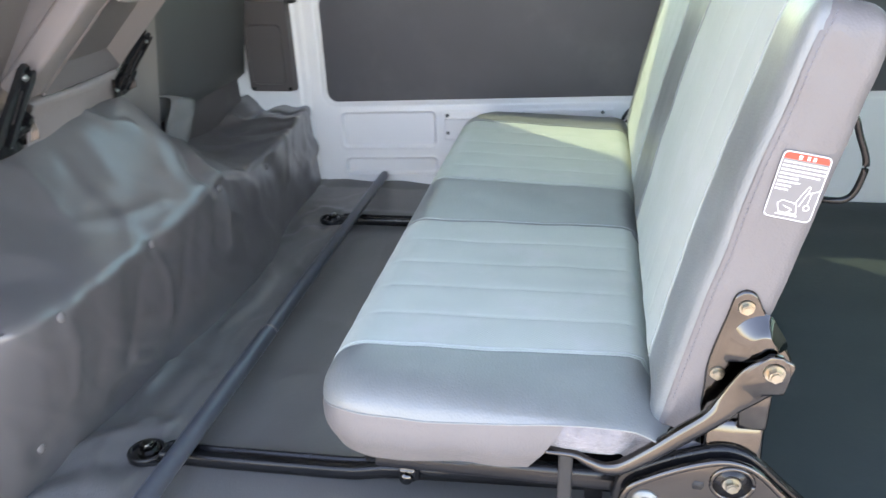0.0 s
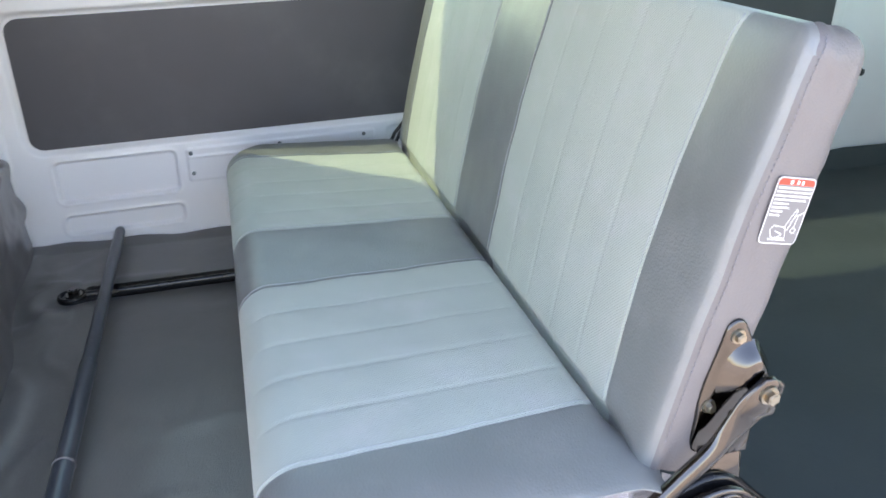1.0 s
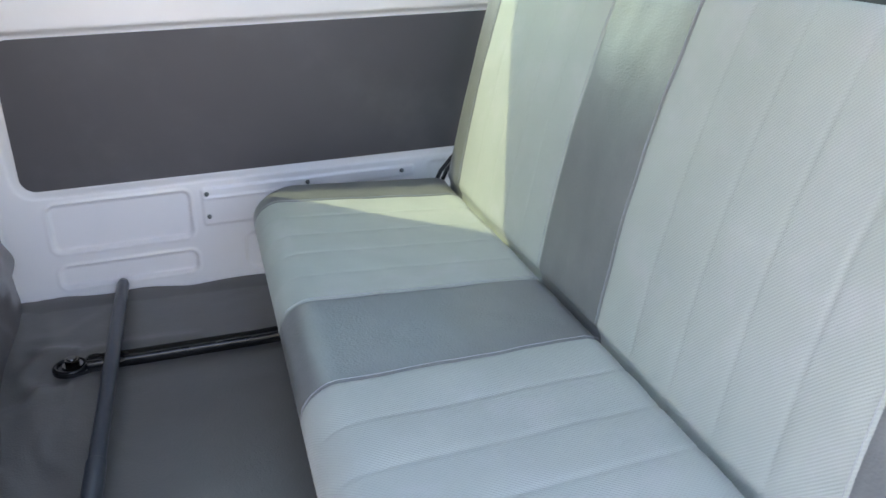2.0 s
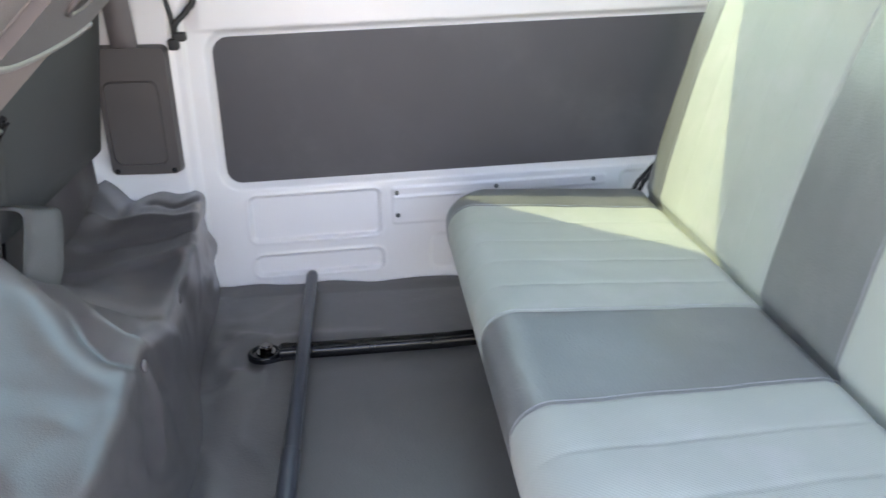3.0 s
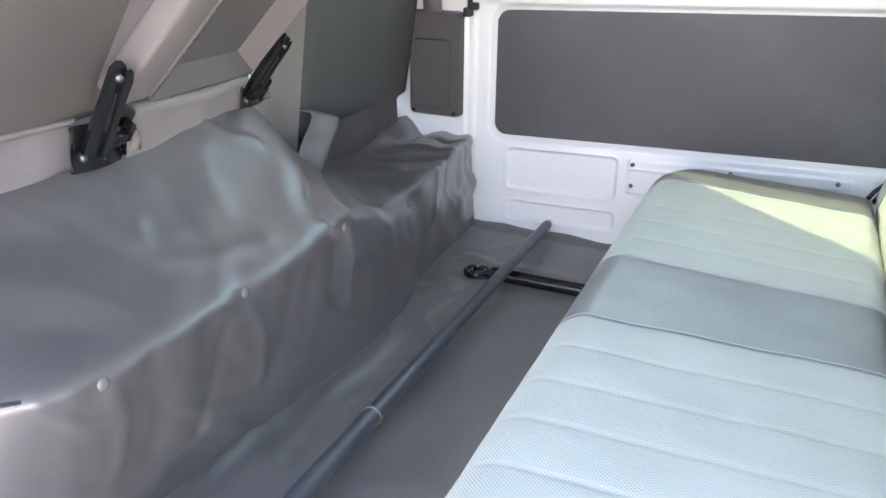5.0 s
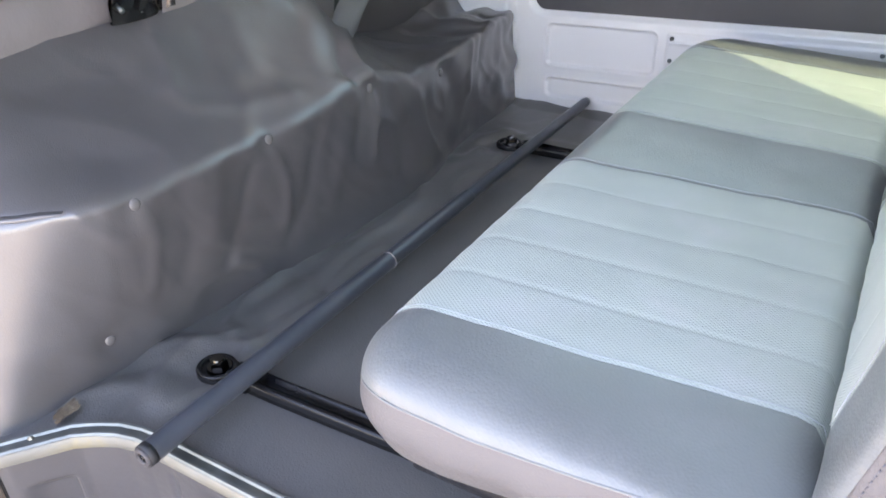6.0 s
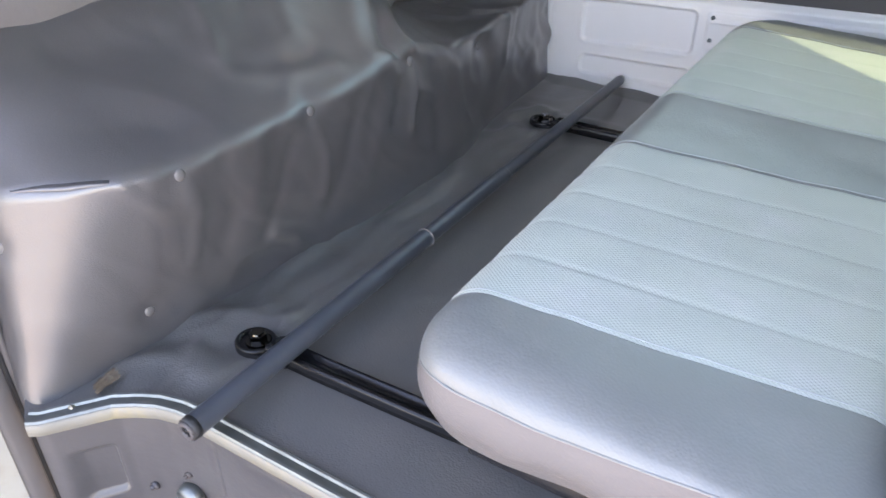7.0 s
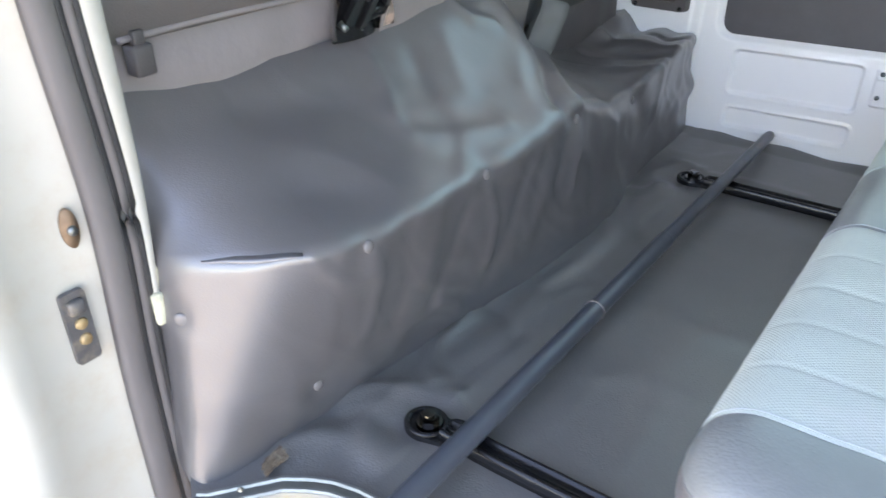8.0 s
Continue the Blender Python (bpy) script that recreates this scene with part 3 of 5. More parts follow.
# ---- vinyl cover over the step under the front seats ----
# rows: along, then bottom, edge and back points
COVER_ROWS = (
    (0.00, (-0.285, 0.006, -0.01), (-0.280, 0.008, 0.262), (-0.345, 0.020, 0.440)),
    (0.06, (-0.200, -0.027, -0.008), (-0.198, 0.024, 0.270), (-0.335, 0.070, 0.430)),
    (0.10, (-0.172, -0.028, -0.008), (-0.157, 0.046, 0.275), (-0.335, 0.100, 0.426)),
    (0.135, (-0.154, -0.006, -0.008), (-0.122, 0.074, 0.278), (-0.334, 0.126, 0.422)),
    (0.175, (-0.146, 0.056, -0.008), (-0.096, 0.108, 0.278), (-0.330, 0.158, 0.419)),
    (0.215, (-0.140, 0.124, -0.008), (-0.079, 0.150, 0.274), (-0.326, 0.193, 0.415)),
    (0.25, (-0.136, 0.190, -0.008), (-0.070, 0.195, 0.268), (-0.322, 0.230, 0.411)),
    (0.42, (-0.113, 0.430, -0.008), (-0.074, 0.450, 0.262), (-0.302, 0.430, 0.416)),
    (0.53, (-0.094, 0.590, -0.008), (-0.077, 0.615, 0.270), (-0.290, 0.595, 0.436)),
    (0.60, (-0.082, 0.690, -0.008), (-0.078, 0.712, 0.276), (-0.286, 0.715, 0.434)),
    (0.66, (-0.077, 0.800, -0.008), (-0.092, 0.795, 0.246), (-0.288, 0.775, 0.405)),
    (0.72, (-0.084, 0.900, -0.008), (-0.094, 0.880, 0.235), (-0.303, 0.870, 0.322)),
    (0.79, (-0.106, 1.005, -0.008), (-0.100, 1.000, 0.231), (-0.332, 0.985, 0.256)),
    (0.88, (-0.124, 1.150, -0.008), (-0.106, 1.150, 0.240), (-0.345, 1.150, 0.248)),
    (0.95, (-0.124, 1.290, -0.008), (-0.122, 1.285, 0.243), (-0.340, 1.300, 0.262)),
    (1.00, (-0.133, 1.400, -0.008), (-0.149, 1.400, 0.235), (-0.320, 1.400, 0.264)),
)
BUTTONS = ((-0.070, 0.191, 0.258), (-0.077, 0.446, 0.252), (-0.082, 0.705, 0.252), (-0.132, 0.137, 0.062), (-0.095, 0.985, 0.200), (-0.20, 0.012, 0.205))


# creases of the cover's top in plan: their line, height and width
COVER_FOLDS = (
    (((-0.250, 0.800), (-0.170, 0.735), (-0.130, 0.686), (-0.105, 0.668), (-0.082, 0.674)), -0.010, 0.012),
    (((-0.200, 0.792), (-0.140, 0.730), (-0.105, 0.712), (-0.080, 0.716)), 0.008, 0.012),
    (((-0.262, 0.770), (-0.195, 0.700), (-0.150, 0.645), (-0.108, 0.622)), 0.004, 0.024),
    (((-0.285, 0.850), (-0.180, 0.850), (-0.090, 0.860)), -0.010, 0.026),
    (((-0.270, 0.420), (-0.225, 0.402), (-0.195, 0.380)), 0.006, 0.016),
    (((-0.250, 0.490), (-0.200, 0.465)), -0.003, 0.020),
    (((-0.245, 0.565), (-0.190, 0.535)), 0.002, 0.020),
    (((-0.165, 0.380), (-0.130, 0.460), (-0.115, 0.540)), 0.0035, 0.016),
    (((-0.290, 0.100), (-0.265, 0.220), (-0.250, 0.330)), -0.007, 0.034),
    (((-0.220, 0.070), (-0.180, 0.130), (-0.150, 0.220)), -0.004, 0.030),
    (((-0.280, 0.620), (-0.250, 0.640), (-0.235, 0.680)), 0.006, 0.010),
    (((-0.300, 0.990), (-0.220, 1.060), (-0.130, 1.090)), 0.006, 0.018),
    (((-0.290, 1.130), (-0.200, 1.170), (-0.110, 1.180)), -0.008, 0.018),
    (((-0.310, 1.240), (-0.230, 1.260), (-0.130, 1.240)), 0.008, 0.014),
    (((-0.230, 1.330), (-0.180, 1.310), (-0.130, 1.330)), -0.008, 0.012),
)
# folds of the cover's face: along and up
FACE_FOLDS = (
    (((0.195, 0.245), (0.215, 0.190), (0.205, 0.120)), 0.0055, 0.017),
    (((0.262, 0.235), (0.278, 0.170), (0.262, 0.110)), -0.0045, 0.022),
    (((0.330, 0.205), (0.318, 0.150)), 0.0030, 0.020),
    (((0.400, 0.215), (0.372, 0.140), (0.345, 0.090)), -0.0040, 0.015),
    (((0.448, 0.235), (0.476, 0.170), (0.470, 0.100)), 0.0055, 0.014),
    (((0.545, 0.200), (0.515, 0.120), (0.480, 0.060)), -0.0050, 0.020),
    (((0.360, 0.075), (0.400, 0.050), (0.425, 0.012)), 0.0080, 0.013),
    (((0.610, 0.170), (0.585, 0.090)), 0.0030, 0.022),
    (((0.675, 0.225), (0.650, 0.150)), -0.0045, 0.014),
    (((0.708, 0.240), (0.712, 0.190), (0.700, 0.130)), 0.0070, 0.012),
    (((0.770, 0.205), (0.800, 0.140), (0.790, 0.070)), -0.0050, 0.026),
    (((1.000, 0.210), (1.040, 0.120)), -0.0055, 0.030),
    (((1.105, 0.235), (1.092, 0.180), (1.105, 0.120)), 0.0060, 0.011),
    (((1.165, 0.235), (1.155, 0.180)), -0.0055, 0.014),
    (((1.300, 0.230), (1.325, 0.140)), -0.0045, 0.018),
)


def cover_rows_at(s):
    flat = [(r[0], *r[1], *r[2], *r[3]) for r in COVER_ROWS]
    n = len(flat)
    i = max(k for k in range(n - 1) if flat[k][0] <= s)
    t = (s - flat[i][0]) / (flat[i + 1][0] - flat[i][0])
    a, b, c, d = flat[max(i - 1, 0)], flat[i], flat[i + 1], flat[min(i + 2, n - 1)]
    v = [0.5 * (2 * b[k] + (c[k] - a[k]) * t + (2 * a[k] - 5 * b[k] + 4 * c[k] - d[k]) * t * t + (3 * b[k] - a[k] - 3 * c[k] + d[k]) * t ** 3) for k in range(1, 10)]
    return Vector(v[0:3]), Vector(v[3:6]), Vector(v[6:9])


@functools.lru_cache(maxsize=None)
def cover_rows(s):
    """Bottom, edge and back of the cover, evened out along it."""
    got = [cover_rows_at(min(1.0, max(0.0, s + k * 0.009))) for k in (-2, -1, 0, 1, 2)]
    return tuple(sum((g[i] for g in got), Vector((0, 0, 0))) / 5 for i in range(3))


def cover_base(s, t):
    """t 0 to 1: up the face; 1 to 2: back over the top."""
    lo, ed, bk = [v.copy() for v in cover_rows(s)]
    drop = 0.014 * (1 + 0.8 * sm(0.74, 0.86, s))
    # the lower hem is pressed into the mat and curls out a little
    lo.z = -0.008
    if t < 0.95:
        p = lo.lerp(ed, t)
        p.x += 0.006 * math.exp(-t / 0.03)
        return p
    if t > 1.07:
        p = ed.lerp(bk, t - 1)
        p.z -= drop * math.sin(math.pi * (t - 1))
        # the loose end by the van side dips between two humps
        p.z -= sm(0.86, 1.0, s) * (0.020 * math.exp(-((t - 1.74) / 0.11) ** 2) - 0.012 * math.exp(-((t - 1.40) / 0.14) ** 2))
        return p
    a, c = lo.lerp(ed, 0.95), ed.lerp(bk, 0.07)
    c.z -= drop * math.sin(math.pi * 0.07)
    k = (t - 0.95) / 0.12
    return a * (1 - k) ** 2 + ed * 2 * k * (1 - k) + c * k * k


def ridge(d, width):
    """A fold's cross-section: sharper at its crest than a wave."""
    return 1 / (1 + (d / width) ** 2) ** 2


def cover_push(p, s, t):
    """How far the sheet is pushed out of its base shape."""
    top = sm(0.95, 1.1, t)
    face = sm(0.10, 0.35, t) * (1 - sm(0.93, 1.03, t))
    far = sm(0.60, 0.74, s) * (1 - sm(0.97, 1.0, s))
    w = (0.008 - 0.003 * top) * noise.noise((p.x * 5, p.y * 4.5, p.z * 5)) + (0.004 - 0.002 * top) * noise.noise((p.x * 9 + 3, p.y * 11, p.z * 6))
    w += 0.0012 * noise.noise((p.x * 24, p.y * 21 + p.z * 9, p.z * 13)) * (1 + face)
    # small pulls on the face
    pull = abs(noise.noise((p.y * 13 + p.z * 9, p.z * 6 - p.y * 3, 3.3)))
    w += 0.007 * face * max(0.0, 0.30 - pull)
    rid = abs(noise.noise((p.x * 8 + p.z * 3, p.y * 7 + p.z * 4, p.z * 4 + 9)))
    w += (0.010 - 0.004 * top) * max(0.0, 0.22 - rid)
    w += far * (0.005 * noise.noise((p.x * 11, p.y * 13, p.z * 9 + 5)) + 0.006 * max(0.0, 0.24 - abs(noise.noise((p.x * 9, p.y * 7, p.z * 6 + 2)))))
    if t > 0.85:
        for line, size, width in COVER_FOLDS:
            d = min(fold_dist(p.x, p.y, a, b) for a, b in zip(line, line[1:]))
            if d < 4 * width:
                w += size * ridge(d, 1.3 * width) * sm(0.85, 1.05, t)
    if t < 1.1:
        for line, size, width in FACE_FOLDS:
            d = min(fold_dist(p.y, p.z, a, b) for a, b in zip(line, line[1:]))
            if d < 4 * width:
                w += size * ridge(d, 1.3 * width) * (1 - sm(0.98, 1.08, t))
    for q in BUTTONS:
        d = (p - Vector(q)).length
        if d < 0.09:
            w -= 0.007 * math.exp(-(d / 0.022) ** 2)
    # vertical gathers where the sheet meets the van side
    w += 0.007 * sm(0.93, 0.985, s) * math.sin(p.z * 58 + 1.0) * (1 - sm(0.9, 1.05, t)) * sm(0.05, 0.3, t)
    amp = 0.03 + 0.97 * sm(0.0, 0.15, t)
    calm = 0.45 + 0.55 * sm(0.12, 0.30, s)
    return w * amp * calm * sm(0.0, 0.03, s) * sm(1.0, 0.985, s)


rows = []
ts = np.concatenate([np.linspace(0, 0.9, 60), np.linspace(0.912, 1.11, 20), np.linspace(1.125, 2.0, 66)])
for s in np.linspace(0, 1, 340):
    row = []
    s = float(s)
    for t in ts:
        t = float(t)
        p = cover_base(s, t)
        along = cover_base(min(1, s + 0.004), t) - cover_base(max(0, s - 0.004), t)
        across = cover_base(s, min(2, t + 0.01)) - cover_base(s, max(0, t - 0.01))
        nrm = across.cross(along)
        nrm = nrm.normalized() if nrm.length > 1e-9 else Vector((1, 0, 0))
        if nrm.x + nrm.z < 0:
            nrm = -nrm
        row.append(p + nrm * cover_push(p, s, t))
    rows.append(row)
step_cover = tagged(part("step_cover", grid(rows), COVER), "creased grey vinyl cover over the raised step below the front seats", "vinyl cover")
cover_points = [p for r in rows for p in r]
for q in BUTTONS:
    spot = min(cover_points, key=lambda p: (p - Vector(q)).length_squared)
    bm = bmesh.new()
    bmesh.ops.create_uvsphere(bm, u_segments=16, v_segments=10, radius=1)
    side = Vector((1, 0, 0.15)) if q[1] > 0.1 else Vector((0.6, -0.8, 0.1))
    m = Matrix.Translation(spot + side * 0.0014) @ side.to_track_quat("Z", "Y").to_matrix().to_4x4() @ Matrix.Diagonal((0.0082, 0.0082, 0.003, 1))
    bmesh.ops.transform(bm, matrix=m, verts=bm.verts)
    part("button", bm, BUTTON, step_cover, "clear plastic button fastener")
# hem that stands open at the near top corner
hem = smooth_path([(-0.176, 0.037, 0.2745), (-0.152, 0.052, 0.2790), (-0.125, 0.071, 0.2805), (-0.108, 0.090, 0.2800), (-0.094, 0.108, 0.2770)], 8)
rows = []
for i, p in enumerate(hem):
    u = i / (len(hem) - 1)
    w = 0.003 * math.sin(math.pi * u) ** 0.7
    way = Vector((0.72, -0.66, 0.0))
    rows.append([p - way * 0.016 + Vector((0, 0, -0.004)), p - way * 0.008 + Vector((0, 0, 0.001)), p + Vector((0, 0, 0.001)), p + way * w * 0.5 + Vector((0, 0, 0.001)), p + way * w + Vector((0, 0, -0.002 * math.sin(math.pi * u))), p + way * w * 0.9 + Vector((0, 0, -0.003 * math.sin(math.pi * u)))])
part("hem", grid(rows), COVER, step_cover, "loose turned-over hem of the cover")

# ---- front seats ----
A_DRV = 0.16


def drv(y, z, d=0.0):
    """A point of the driver seat's back face; d behind it towards the front of the van."""
    return Vector((-0.312 + A_DRV * (z - 0.33) - d, y, z))


def slab(face, y0, y1, z0, z1, depth, r, ny=24, nz=30, puff=0.008):
    """A padded seat back: its rear face with rounded edges and its sides."""
    rows = []
    for v in np.linspace(0, 1, nz):
        z = z0 + (z1 - z0) * v
        row = []
        for u in np.linspace(0, 1, ny):
            y = y0 + (y1 - y0) * u
            e = min(y - y0, y1 - y, (z - z0) * 1.0, z1 - z)
            d = 0.0
            if e < r:
                d = r - math.sqrt(max(0, r * r - (r - e) ** 2))
            bump = puff * math.sin(math.pi * u) * math.sin(math.pi * min(1, v))
            row.append(face(y, z, d - bump))
        row = [face(y0 + 0.01, z, depth)] + row + [face(y1 - 0.01, z, depth)]
        rows.append(row)
    return grid(rows)


driver_seat = thing("driver_seat", "dark grey vinyl driver seat back with paler side bolster", "car seat", at=(-0.33, 1.1, 0.25))
part("backrest", slab(drv, 0.905, 1.385, 0.305, 1.0, 0.10, 0.03), SEAT_BACK, driver_seat)
rows = []
for z in np.linspace(0.285, 1.0, 30):
    rows.append([drv(0.905 - 0.022 * math.sin(math.pi * k / 8) - 0.0, z, -0.002 + 0.12 * (k / 8)) for k in range(9)])
part("side_bolster", grid(rows), BOLSTER, driver_seat, "paler grey side bolster")
bm = bmesh.new()
box(bm, (-0.52, 0.86, 0.18), (-0.335, 1.34, 0.31), 0.02, 3)
part("seat_base", bm, SEAT_BACK, driver_seat)
rows = []
for y in np.linspace(0.94, 1.335, 24):
    rows.append([(-0.322 + 0.010 * noise.noise((y * 9, z * 9, 0)), y, z) for z in np.linspace(0.20, 0.325, 10)])
part("back_skirt", grid(rows), PLASTIC, driver_seat, "dark cloth skirt below the back")
strap_path = smooth_path([(-0.335, 0.950, 0.366), (-0.285, 0.938, 0.372), (-0.260, 0.927, 0.371), (-0.249, 0.905, 0.358), (-0.240, 0.868, 0.338), (-0.2355, 0.8415, 0.316), (-0.240, 0.822, 0.292)], 6)
strap_side, strap_out = Vector((0.015, 0.0225, -0.0085)), Vector((0.0026, -0.0002, 0.0030))
rows = []
for i, p in enumerate(strap_path):
    bow = strap_out * (0.9 * math.sin(i * 0.55))
    rows.append([p + strap_side * k + strap_out * d + bow * (1 - k * k) for k, d in ((-1, 0), (-0.97, 1), (-0.5, 1.3), (0, 1.4), (0.5, 1.3), (0.97, 1), (1, 0), (0.97, -0.6), (0, -0.6), (-0.97, -0.6), (-1, 0))])
part("strap", grid(rows), STRAP, driver_seat, "folded grey vinyl strap hanging down")

# centre seat: back tilted far backwards, with a hard plastic tray panel
C0 = Vector((-0.290, 0, 0.470))
C_UP = Vector((math.sin(radians(47)), 0, math.cos(radians(47))))
C_OUT = Vector((math.cos(radians(47)), 0, -math.sin(radians(47))))


def cen(y, h, d=0.0):
    """A point of the centre seat's rear face: across, up the slope, and out of it."""
    return C0 + Vector((0, y, 0)) + C_UP * h + C_OUT * d


centre_seat = thing("centre_seat", "grey plastic tray back of the tilted centre seat", "car seat", at=(-0.3, 0.6, 0.43))


def slope_box(name, y0, y1, h0, h1, d0, d1, mat, bevel=0.006, label=""):
    bm = bmesh.new()
    vs = box(bm, (y0, h0, d0), (y1, h1, d1), bevel, 3)
    for v in bm.verts:
        v.co = cen(v.co.x, v.co.y, v.co.z)
    return part(name, bm, mat, centre_seat, label)


slope_box("back_shell", 0.424, 0.712, -0.010, 0.62, -0.080, -0.024, TRAY, 0.012)
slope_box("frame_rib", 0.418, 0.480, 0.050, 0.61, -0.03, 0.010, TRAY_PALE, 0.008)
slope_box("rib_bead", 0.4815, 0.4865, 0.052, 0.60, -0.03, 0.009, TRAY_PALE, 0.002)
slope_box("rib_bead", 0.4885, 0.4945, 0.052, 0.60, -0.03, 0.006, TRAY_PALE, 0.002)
slope_box("bottom_rail", 0.494, 0.716, 0.036, 0.0445, -0.03, 0.009, TRAY, 0.003)


def tub_face(name, corners, mat, n=8, label=""):
    """A slightly bowed flat face of the recessed back, from four (across, up, out) corners."""
    a, b, c, d = [Vector(q) for q in corners]
    rows = []
    for i in range(n + 1):
        u = i / n
        row = []
        for k in range(n + 1):
            v = k / n
            q = a.lerp(b, u).lerp(d.lerp(c, u), v)
            row.append(cen(q.x, q.y, q.z + 0.0015 * math.sin(math.pi * u) * math.sin(math.pi * v)))
        rows.append(row)
    return part(name, grid(rows), mat, centre_seat, label)


# recessed back: floor, lower slope and two side slopes
tub_face("tub_floor", ((0.506, 0.078, -0.0155), (0.673, 0.078, -0.0155), (0.645, 0.60, -0.0155), (0.506, 0.60, -0.0155)), TRAY)
tub_face("lower_slope", ((0.495, 0.0445, 0.008), (0.716, 0.0445, 0.008), (0.673, 0.078, -0.0155), (0.506, 0.078, -0.0155)), TRAY)
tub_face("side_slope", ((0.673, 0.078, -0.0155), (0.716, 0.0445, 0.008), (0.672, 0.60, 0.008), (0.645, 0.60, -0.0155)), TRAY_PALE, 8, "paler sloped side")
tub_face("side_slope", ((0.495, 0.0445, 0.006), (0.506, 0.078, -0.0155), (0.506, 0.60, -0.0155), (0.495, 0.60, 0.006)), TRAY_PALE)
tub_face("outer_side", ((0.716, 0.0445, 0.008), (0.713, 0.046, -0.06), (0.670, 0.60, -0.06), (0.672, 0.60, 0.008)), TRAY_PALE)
outline = [cen(y_, h_, 0.002) for y_, h_ in ((0.488, 0.276), (0.520, 0.268), (0.560, 0.264), (0.600, 0.264), (0.640, 0.268), (0.670, 0.274), (0.695, 0.284), (0.672, 0.60), (0.488, 0.60))]
bm = bmesh.new()
f = bm.faces.new([bm.verts.new(p) for p in outline])
ext = bmesh.ops.extrude_face_region(bm, geom=[f])
bmesh.ops.translate(bm, vec=C_OUT * 0.016, verts=[v for v in ext["geom"] if isinstance(v, bmesh.types.BMVert)])
tray = part("tray", bm, TRAY, centre_seat, "flat tray with a cup recess", smooth=False)
outline = [p + C_OUT * 0.016 for p in outline]
part("tray_lip", tube(smooth_path(outline[:7], 4), 0.0035, 8), TRAY_PALE, tray)
ring = [cen(0.575 + 0.026 * math.cos(k * math.pi / 12), 0.345 + 0.026 * math.sin(k * math.pi / 12), 0.019) for k in range(25)]
part("cup_rim", tube(ring, 0.003, 8), TRAY, tray)
bm = bmesh.new()
cyl(bm, cen(0.575, 0.345, 0.012), cen(0.575, 0.345, 0.0195), 0.025, 0.025, 24)
part("cup_recess", bm, PLASTIC, tray)
rows = []
for y in np.linspace(0.464, 0.735, 40):
    u = (y - 0.464) / 0.271
    fold = 0.006 * noise.noise((y * 14, 0, 1))
    # cloth that bellies out under the back, with its roll lit along the top
    side_in = 0.03 * sm(0.9, 1.0, u)
    rows.append([(x_ + fold * k_ - side_in, y, z_ + 0.004 * noise.noise((y * 9, 1, 2))) for x_, z_, k_ in ((-0.292, 0.385, 1.0), (-0.286, 0.410, 1.0), (-0.280, 0.435, 0.8), (-0.272, 0.455, 0.6), (-0.262, 0.470, 0.4), (-0.256, 0.478, 0.2), (-0.256, 0.484, 0.1), (-0.264, 0.489, 0.0), (-0.280, 0.492, 0.0), (-0.300, 0.492, 0.0))])
part("skirt", grid(rows), SKIRT, centre_seat, "grey cloth skirt under the tray back")

# passenger seat: tilted padded back, hem and skirt
P0 = Vector((-0.330, 0, 0.455))
P_UP = Vector((math.sin(radians(36)), 0, math.cos(radians(36))))
P_OUT = Vector((math.cos(radians(36)), 0, -math.sin(radians(36))))


def pas(y, h, d=0.0):
    return P0 + Vector((0, y, 0)) + P_UP * h - P_OUT * d


passenger_seat = thing("passenger_seat", "grey-brown vinyl passenger seat back tilted backwards", "car seat", at=(-0.36, 0.25, 0.43))
part("backrest", slab(pas, 0.06, 0.492, 0.0, 0.60, 0.10, 0.035, puff=0.012), SEAT_SIDE, passenger_seat)
part("hem", tube(smooth_path([pas(y, 0.030 + 0.006 * math.sin(y * 9), -0.002) for y in np.linspace(0.075, 0.41, 10)], 4), 0.004, 8), SKIRT, passenger_seat, "sewn hem across the back")
rows = []
for y in np.linspace(0.055, 0.455, 40):
    row = []
    for k in range(12):
        z = 0.385 + 0.095 * k / 11
        row.append((-0.322 - 0.018 * sm(0.2, 0.05, y) + 0.010 * math.sin(math.pi * k / 11) + 0.004 * noise.noise((y * 16, z * 10, 3)), y, z))
    rows.append(row)
part("skirt", grid(rows), SKIRT, passenger_seat, "grey-brown cloth skirt hanging below")
bm = bmesh.new()
box(bm, (-0.55, 0.05, 0.25), (-0.36, 0.60, 0.47), 0.02, 3)
part("seat_base", bm, SEAT_SIDE, passenger_seat)
bm = bmesh.new()
box(bm, (-0.318, 0.082, 0.440), (-0.296, 0.108, 0.475), 0.004, 2)
box(bm, (-0.312, 0.088, 0.470), (-0.300, 0.102, 0.490), 0.002, 2)
part("belt_buckle", bm, PLASTIC, passenger_seat, "dark belt buckle")


